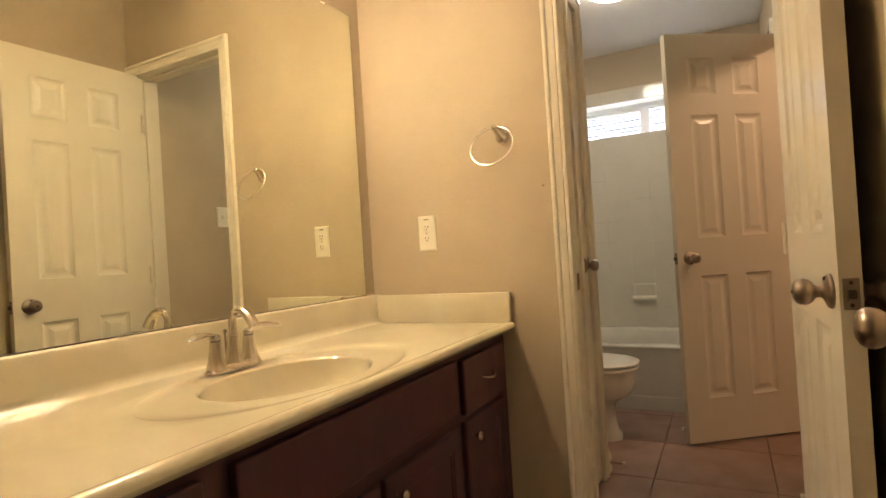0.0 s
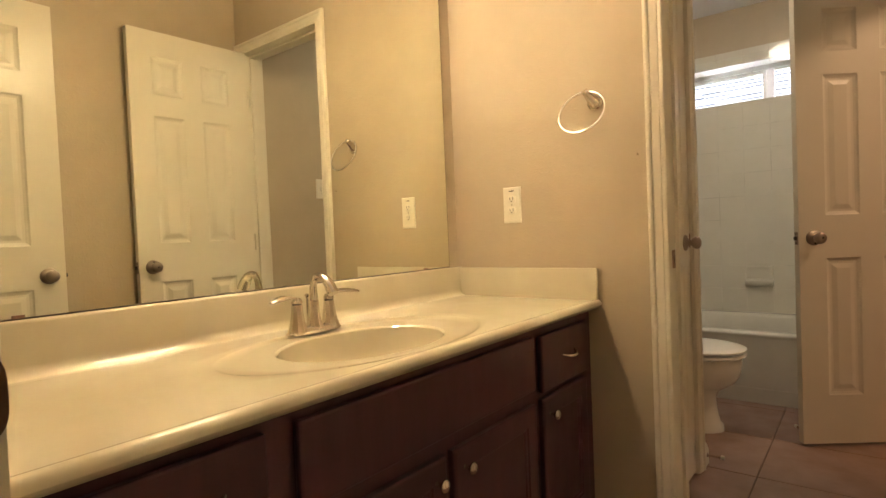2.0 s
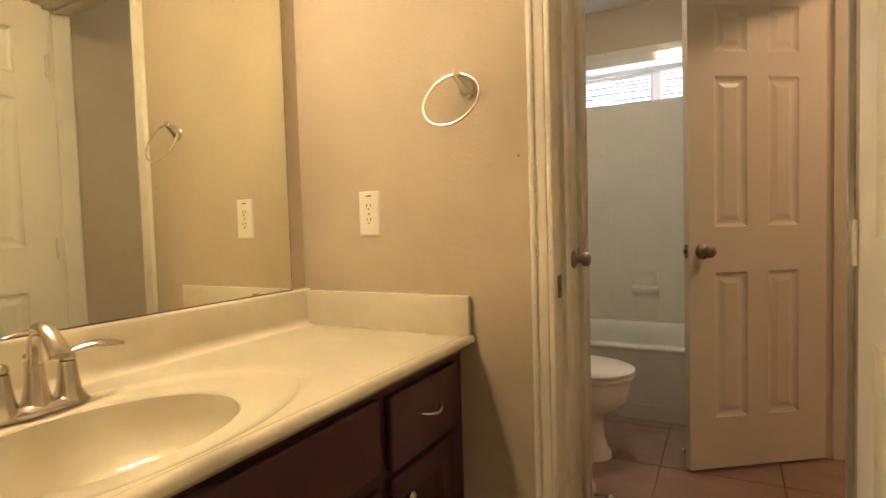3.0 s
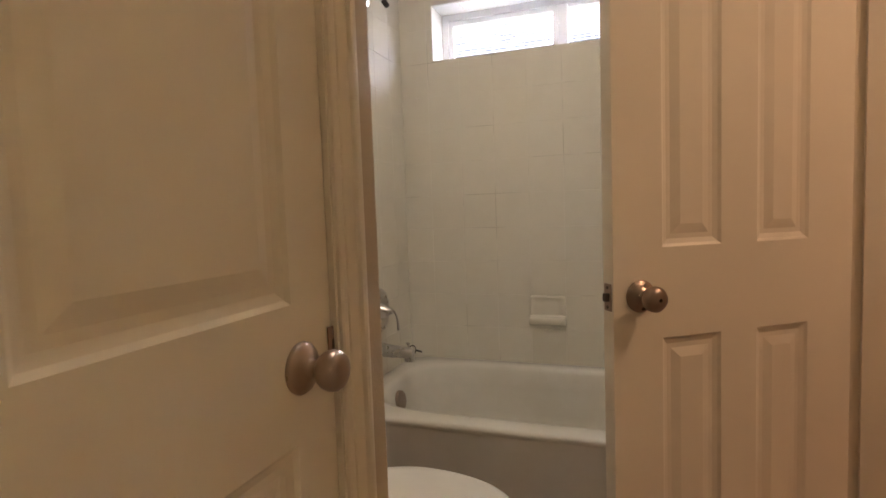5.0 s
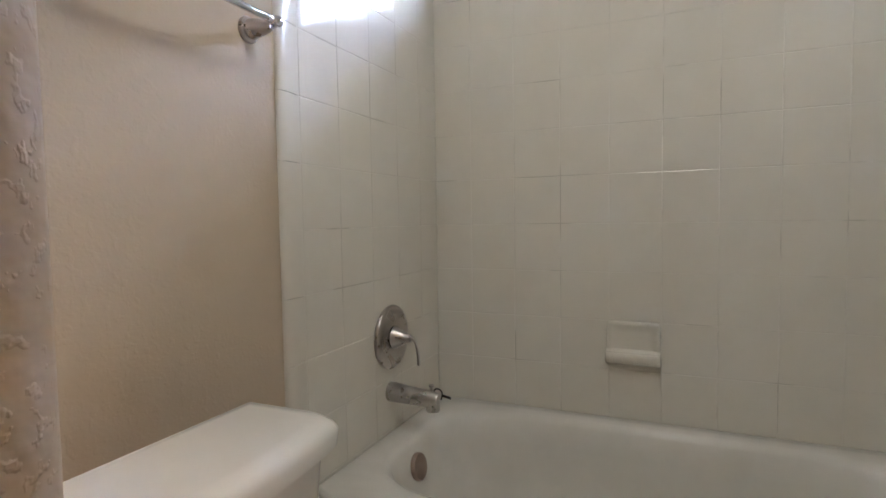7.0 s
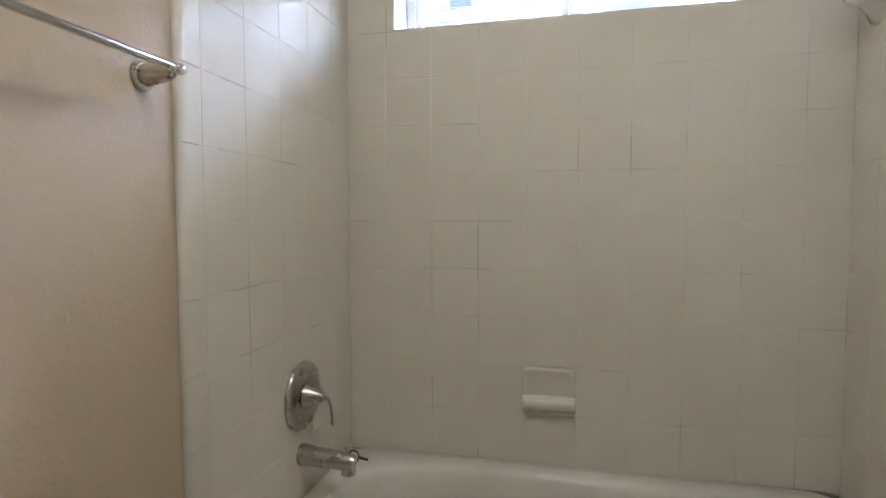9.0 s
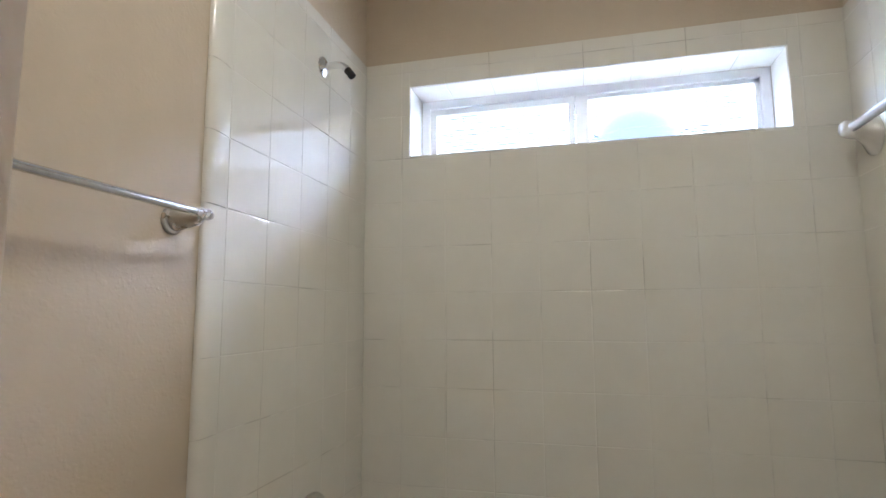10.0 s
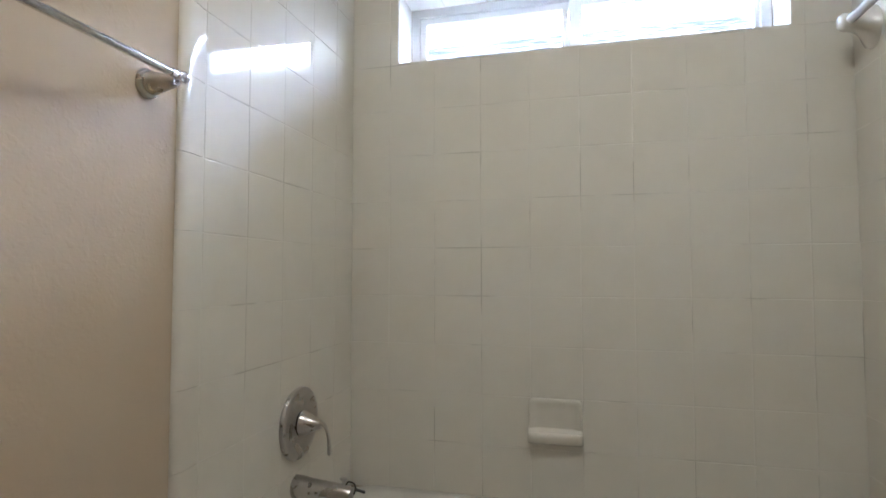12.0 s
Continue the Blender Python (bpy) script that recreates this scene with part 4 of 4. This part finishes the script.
ts = thing("tub_spout", "brushed nickel tub spout with a diverter pin", "tub spout", pose(0.006, 2.108, 0.510))
part("body", tube([(0, 0, 0.004), (0.01, 0, 0.004), (0.06, 0, 0.0), (0.11, 0, -0.002), (0.15, 0, -0.004), (0.165, 0, -0.006)], [0.031, 0.031, 0.028, 0.026, 0.025, 0.02], 20), spout_metal, ts, smooth=50, local=True)
part("nozzle", lathe([(0, 0.0), (0.021, 0.0), (0.022, -0.03), (0.02, -0.035), (0, -0.033)], pose(0.146, 0, -0.004), 18), spout_metal, ts, smooth=40, local=True)
part("diverter_pin", lathe([(0, 0.018), (0.004, 0.018), (0.004, 0.032), (0.009, 0.035), (0.009, 0.04), (0, 0.043)], pose(0.143, 0, 0), 14), spout_metal, ts, smooth=40, local=True)
part("cord_loop", tube([(0.150, 0.0, 0.022)] + arc((0.156, 0.0, 0.030), (0.186, 0.002, 0.032), (0.170, 0.006, -0.004), 8), 0.0022, 6), rubber, ts, "thin black cord loop", local=True)
part("cord_plug", tube([(0.176, 0.004, 0.010), (0.200, 0.012, 0.002)], 0.004, 8), rubber, ts, local=True)

sa = thing("shower_pipe", "chrome shower arm with a bare dark pipe end", "shower arm", pose(0.006, 2.136, 2.02))
part("flange", lathe([(0, 0), (0.032, 0), (0.031, 0.004), (0.018, 0.012), (0.011, 0.014), (0, 0.014)], X_OUT, 24), chrome, sa, smooth=40, local=True)
part("pipe", tube([(0.004, 0, 0), (0.03, 0, 0.003)] + arc((0.04, 0, 0.003), (0.066, 0, 0.001), (0.082, 0, -0.020), 6), 0.0105, 14), chrome, sa, smooth=60, local=True)
part("thread_end", tube([(0.080, 0, -0.018), (0.097, 0, -0.041)], 0.0115, 14), hole_dark, sa, "dark threaded pipe end", local=True)


def soap_dish():
    """A ceramic dish: a rounded square frame, a shallow recess and a bulging lip along its foot."""
    s = thing("soap_dish", "white ceramic soap dish set in the tile", "soap dish", pose(0.692, 2.477, 0.642))

    def ring(inset, depth):
        return [Vector((p.x, -depth, p.y)) for p in oval(0, 0, 0, 0.082 - inset, 0.068 - inset, 56, 9)]
    part("frame", loops([ring(0, -0.003), ring(0, 0.005), ring(0.002, 0.0085), ring(0.006, 0.0105), ring(0.011, 0.0105), ring(0.017, 0.009), ring(0.024, 0.0065), ring(0.034, 0.0058)]), tile_glaze, s, smooth=60, local=True)
    lip = ((0.003, -0.020), (-0.010, -0.023), (-0.018, -0.028), (-0.028, -0.030), (-0.034, -0.029), (-0.039, -0.032), (-0.041, -0.040), (-0.039, -0.052), (-0.032, -0.062), (-0.022, -0.069), (0.003, -0.071))
    ends = ((-0.083, 0.72), (-0.081, 0.86), (-0.076, 0.96), (-0.068, 1.0), (0.068, 1.0), (0.076, 0.96), (0.081, 0.86), (0.083, 0.72))
    part("tray", loops([[Vector((x, d * k if d < 0 else d, -0.046 + (z + 0.046) * (0.6 + 0.4 * k))) for d, z in lip] for x, k in ends]), tile_glaze, s, "rounded dish lip", 60, True)


soap_dish()

cb = thing("ceramic_towel_bar", "white ceramic towel bar on the tub's side wall", "towel bar", pose(RX, 2.1, 1.77))
for y in (2.37, 1.83):
    part("bracket", loops([[Vector((x, y + b * math.cos(t), 1.762 + dz + b * 1.15 * math.sin(t))) for t in (2 * math.pi * i / 20 for i in range(20))] for x, b, dz in ((RX - 0.004, 0.05, -0.012), (RX - 0.014, 0.048, -0.012), (RX - 0.03, 0.03, -0.004), (RX - 0.05, 0.022, 0.004), (RX - 0.075, 0.021, 0.008), (RX - 0.085, 0.014, 0.008))]), porcelain, cb, "rounded ceramic bracket", 60)
part("bar", tube([(RX - 0.062, 1.83, 1.77), (RX - 0.062, 2.37, 1.77)], 0.0125, 16), porcelain, cb, smooth=60)

# ---- window ----
win = thing("window_1", "white vinyl sliding window high over the tub", "window", pose(0.77, 2.57, WZ0), kind="structure")
F0, F1 = 2.625, 2.669
part("window_frame", boxes((WX0 + 0.002, WX0 + 0.032, F0, F1, WZ0 - 0.03, WZ1 - 0.001), (WX1 - 0.032, WX1 - 0.002, F0, F1, WZ0 - 0.03, WZ1 - 0.001), (WX0 + 0.032, WX1 - 0.032, F0, F1, WZ1 - 0.03, WZ1 - 0.001), (WX0 + 0.032, WX1 - 0.032, F0, F1, WZ0 - 0.03, WZ0 - 0.002)), vinyl, win)
part("inner_lip", boxes((WX1 - 0.048, WX1 - 0.034, F0 + 0.012, F1, WZ0 - 0.03, WZ1 - 0.032), (0.79, WX1 - 0.034, F0 + 0.012, F1, WZ1 - 0.046, WZ1 - 0.032)), vinyl, win)
part("meeting_rail", box(0.744, 0.79, F0 - 0.004, F1 - 0.006, WZ0 - 0.03, WZ1 - 0.032, 0.003, 1), vinyl, win)
sash = part("sash", boxes((0.206, 0.229, F0 + 0.008, F1 - 0.012, WZ0 - 0.03, WZ1 - 0.033), (0.229, 0.744, F0 + 0.008, F1 - 0.012, WZ1 - 0.056, WZ1 - 0.033), (0.722, 0.742, F0 + 0.006, F1 - 0.012, WZ0 - 0.03, WZ1 - 0.033)), vinyl, win, "sliding sash")
part("sash_latch", box(0.735, 0.75, F0 - 0.006, F0 + 0.012, 1.955, 1.975, 0.002), vinyl, sash)
for x0, x1, y in ((0.229, 0.722, F0 + 0.02), (0.79, WX1 - 0.048, F0 + 0.032)):
    g = part("pane", box(x0, x1, y, y + 0.003, WZ0 - 0.03, WZ1 - 0.046), glass, win)
    g.visible_shadow = False

# ---- outside ----
structure("ground", box(-150, 150, -150, 300, -0.5, -0.35), lawn, "dry grass ground between the houses", "ground")
eave = thing("roof_eave", "pale boxed eave of the house above the window", "eave", pose(0.8, 3.0, 2.535))
part("soffit", box(-3, 5, 2.672, 3.33, 2.55, 2.58), stucco, eave)
part("fascia", box(-3, 5, 3.33, 3.35, 2.535, 2.70), stucco, eave)
nb = thing("neighbour_house", "neighbouring house with a sunlit shingle roof", "house", pose(1, 8, -0.35))
part("wall", box(-9, 11, 5.6, 13, -0.35, 2.0), stucco, nb)


def roof_at(y):
    return 1.8 + (y - 4.5) * 0.55


roof_bm = bmesh.new()
ROOF_ROWS = 62
for i in range(ROOF_ROWS):
    y0 = 4.9 + i * 0.135
    y1 = y0 + 0.16
    z0, z1 = roof_at(y0), roof_at(y1)
    x = -10 + random.random() * 0.3
    while x < 12:
        w = random.uniform(0.22, 0.4)
        k = random.uniform(0.010, 0.022)
        vs = [roof_bm.verts.new(p) for p in ((x, y0, z0 + k), (x + w - 0.008, y0, z0 + k), (x + w - 0.008, y1, z1), (x, y1, z1), (x, y0, z0 - 0.01), (x + w - 0.008, y0, z0 - 0.01))]
        roof_bm.faces.new(vs[:4])
        roof_bm.faces.new((vs[4], vs[5], vs[1], vs[0]))
        x += w
roof = part("roof", roof_bm, shingle, nb, "shingle roof, coloured near black to offset the exposure")
roof["kind"] = "stuff"
y_end = 4.9 + ROOF_ROWS * 0.135
part("roof_deck", loops([[Vector((-10, 4.9, roof_at(4.9) - 0.1)), Vector((12, 4.9, roof_at(4.9) - 0.1)), Vector((12, y_end, roof_at(y_end) - 0.1)), Vector((-10, y_end, roof_at(y_end) - 0.1))],
                         [Vector((-10, 4.9, roof_at(4.9) - 0.02)), Vector((12, 4.9, roof_at(4.9) - 0.02)), Vector((12, y_end, roof_at(y_end) - 0.02)), Vector((-10, y_end, roof_at(y_end) - 0.02))]]), stucco, nb)
part("roof_vent", box(-1.31, -0.92, 10.0, 10.25, roof_at(10) - 0.05, roof_at(10) + 0.17, 0.02), vent_metal, nb, "dark grey roof vent")
dome_rows = [(0.55 * math.cos(a), 0.06 + 0.47 * math.sin(a)) for a in (math.pi / 2 * i / 10 for i in range(11))]
part("roof_dome", lathe([(0, -0.4), (0.57, -0.4), (0.57, 0.05), (0.55, 0.06)] + dome_rows[1:], pose(1.48, 7.7, roof_at(7.7) - 0.2), 28), dome_acrylic, nb, "pale domed skylight", 50)

# ---- second vanity seen through the side doorway ----
v2 = thing("second_vanity", "dark cherry vanity with cream counter in the second room", "cabinet", pose(2.5, 2.2, 0))
part("body", boxes((RX + 0.13, 3.4, 1.94, BY - 0.001, 0.1, 0.742), (RX + 0.13, 3.4, 2.0, BY - 0.001, 0.0, 0.1)), cherry, v2)
part("cabinet_door", box(1.72, 2.12, 1.922, 1.939, 0.12, 0.53, 0.004), cherry, v2)
part("drawer_front", box(1.72, 2.12, 1.922, 1.939, 0.56, 0.72, 0.004), cherry, v2)
part("counter", box(RX + 0.125, 3.42, 1.90, BY - 0.001, 0.742, 0.772, 0.006, 2), marble, v2, "cream counter")
part("back_splash", box(RX + 0.125, 3.42, BY - 0.021, BY - 0.0015, 0.772, 0.88, 0.004), marble, v2)
l2 = thing("second_room_light", "lit warm ceiling light in the second vanity room", "ceiling light", pose(2.35, 0.95, CEIL))
part("base", lathe([(0, 0), (0.155, 0), (0.155, -0.014), (0.148, -0.02), (0, -0.02)], None, 32), nickel, l2, smooth=35, local=True)
part("globe", lathe([(0.145, -0.02), (0.147, -0.035), (0.135, -0.06), (0.105, -0.08), (0.055, -0.094), (0, -0.098)], None, 32), dim_glow, l2, "frosted glass dome", 60, True)

# ---- tiles ----
PITCH, G = 0.1582, 0.0020
ZS = [1.343 + PITCH * k for k in range(-6, 6)]
ZS = [z for z in ZS if z < 2.15]
Z_EDGES = [RIM - 0.004] + [z for z in ZS if z > RIM + 0.01] + [2.178]
X_EDGES = [0.006] + [1.251 + PITCH * k for k in range(-7, 2)] + [RX - 0.006]
Y_EDGES = [1.634, 1.708] + [1.708 + PITCH * k for k in range(1, 5)] + [BY - 0.006]
hole = (WX0, WX1, WZ0, WZ1)
part("grout_bed", boxes((0.0, WX0, BY - 0.0070, BY + 0.0, RIM - 0.01, 2.177), (WX1, RX, BY - 0.0070, BY + 0.0, RIM - 0.01, 2.177), (WX0, WX1, BY - 0.0070, BY + 0.0, RIM - 0.01, WZ0), (WX0, WX1, BY - 0.0070, BY + 0.0, WZ1, 2.177),
                             (-0.002, 0.0052, 1.637, BY, 0.0, 2.177), (RX - 0.0052, RX, 1.637, BY, 0.0, 2.177)), grout, wall_back)
for x0, x1 in zip(X_EDGES, X_EDGES[1:]):
    for z0, z1 in zip(Z_EDGES, Z_EDGES[1:]):
        for a0, a1, b0, b1 in cut((x0, x1, z0, z1), hole):
            if a1 - a0 > 0.012 and b1 - b0 > 0.012:
                lay_tile(wall_back, Matrix.Translation(((a0 + a1) / 2, BY - 0.001, (b0 + b1) / 2)) @ pose(0, 0, 0, 90), a1 - a0 - G, b1 - b0 - G, 0.007)
side_left = tagged(new("tile_wall_west"), "glazed white square wall tile beside the tub", "wall tile", kind="structure")
side_right = tagged(new("tile_wall_east"), "glazed white square wall tile beside the tub", "wall tile", kind="structure")
Z_SIDE = [0.0] + [z for z in [1.343 + PITCH * k for k in range(-8, 6)] if 0.05 < z < 2.15] + [2.178]
for y0, y1 in zip(Y_EDGES, Y_EDGES[1:]):
    for z0, z1 in zip(Z_SIDE, Z_SIDE[1:]):
        if y1 > TY + 0.06 and z1 < RIM - 0.02:
            continue
        edge_piece = y0 < 1.65
        if edge_piece:
            for owner, at_x, s in ((side_left, 0.0, 1), (side_right, RX, -1)):
                prof = [(-0.001, y0)] + [(0.012 * math.sin(a), y0 + 0.022 * (1 - math.cos(a))) for a in (math.pi / 2 * (i + 1) / 6 for i in range(6))] + [(0.0105, y0 + 0.045), (0.0065, y1 - G), (-0.001, y1 - G)]
                part("bullnose_tile", loops([[Vector((at_x + s * d, y, z)) for d, y in prof] for z in (z0 + 0.0006, z1 - 0.0006)]), tile_glaze, owner, smooth=40)
            continue
        for owner, m in ((side_left, Matrix.Translation((0.0, (y0 + y1) / 2, (z0 + z1) / 2)) @ pose(0, 0, 0, 0, 90, 0)),
                         (side_right, Matrix.Translation((RX - 0.0, (y0 + y1) / 2, (z0 + z1) / 2)) @ pose(0, 0, 0, 0, -90, 0))):
            lay_tile(owner, m, z1 - z0 - G, y1 - y0 - G, 0.006)
# tiled window reveal
reveal = tagged(new("tile_reveal"), "glazed white tile lining the window opening", "wall tile", kind="structure")
edges = [WX0] + [x for x in X_EDGES if WX0 + 0.02 < x < WX1 - 0.02] + [WX1]
for x0, x1 in zip(edges, edges[1:]):
    lay_tile(reveal, Matrix.Translation(((x0 + x1) / 2, 2.5545, WZ0 - 0.005)), x1 - x0 - 0.0008, 0.140, 0.006, reveal_white, 0.0, 0.0015)
    lay_tile(reveal, Matrix.Translation(((x0 + x1) / 2, 2.5545, WZ1 + 0.005)) @ pose(0, 0, 0, 180), x1 - x0 - 0.0008, 0.140, 0.006, reveal_white, 0.0, 0.0015)
for x, ry in ((WX0 - 0.005, 90), (WX1 + 0.005, -90)):
    lay_tile(reveal, Matrix.Translation((x, 2.5545, (WZ0 + WZ1) / 2)) @ pose(0, 0, 0, 0, ry, 0), WZ1 - WZ0 - 0.001, 0.140, 0.006, reveal_white, 0.0, 0.0015)
# floor tiles of the bath and the vanity room
FT = 0.457
x = 0.915 - 3 * FT
while x < 3.5:
    y = 0.69 - 6 * FT
    while y < TY:
        a0, a1, b0, b1 = max(x, -0.0), min(x + FT, 3.5), max(y, -1.75), min(y + FT, TY + 0.01)
        if a1 - a0 > 0.03 and b1 - b0 > 0.03 and not (a0 > 1.6 and b1 < 0.0):
            lay_tile(floor, Matrix.Translation(((a0 + a1) / 2, (b0 + b1) / 2, -0.0075)), a1 - a0 - 0.0036, b1 - b0 - 0.0036, 0.0075, floor_glaze, 0.05, 0.0025)
        y += FT
    x += FT
structure("hall_carpet", box(-0.2, 2.5, -4.2, -1.752, -0.006, 0.002), stucco, "beige carpet in the hall behind the entry", "carpet")
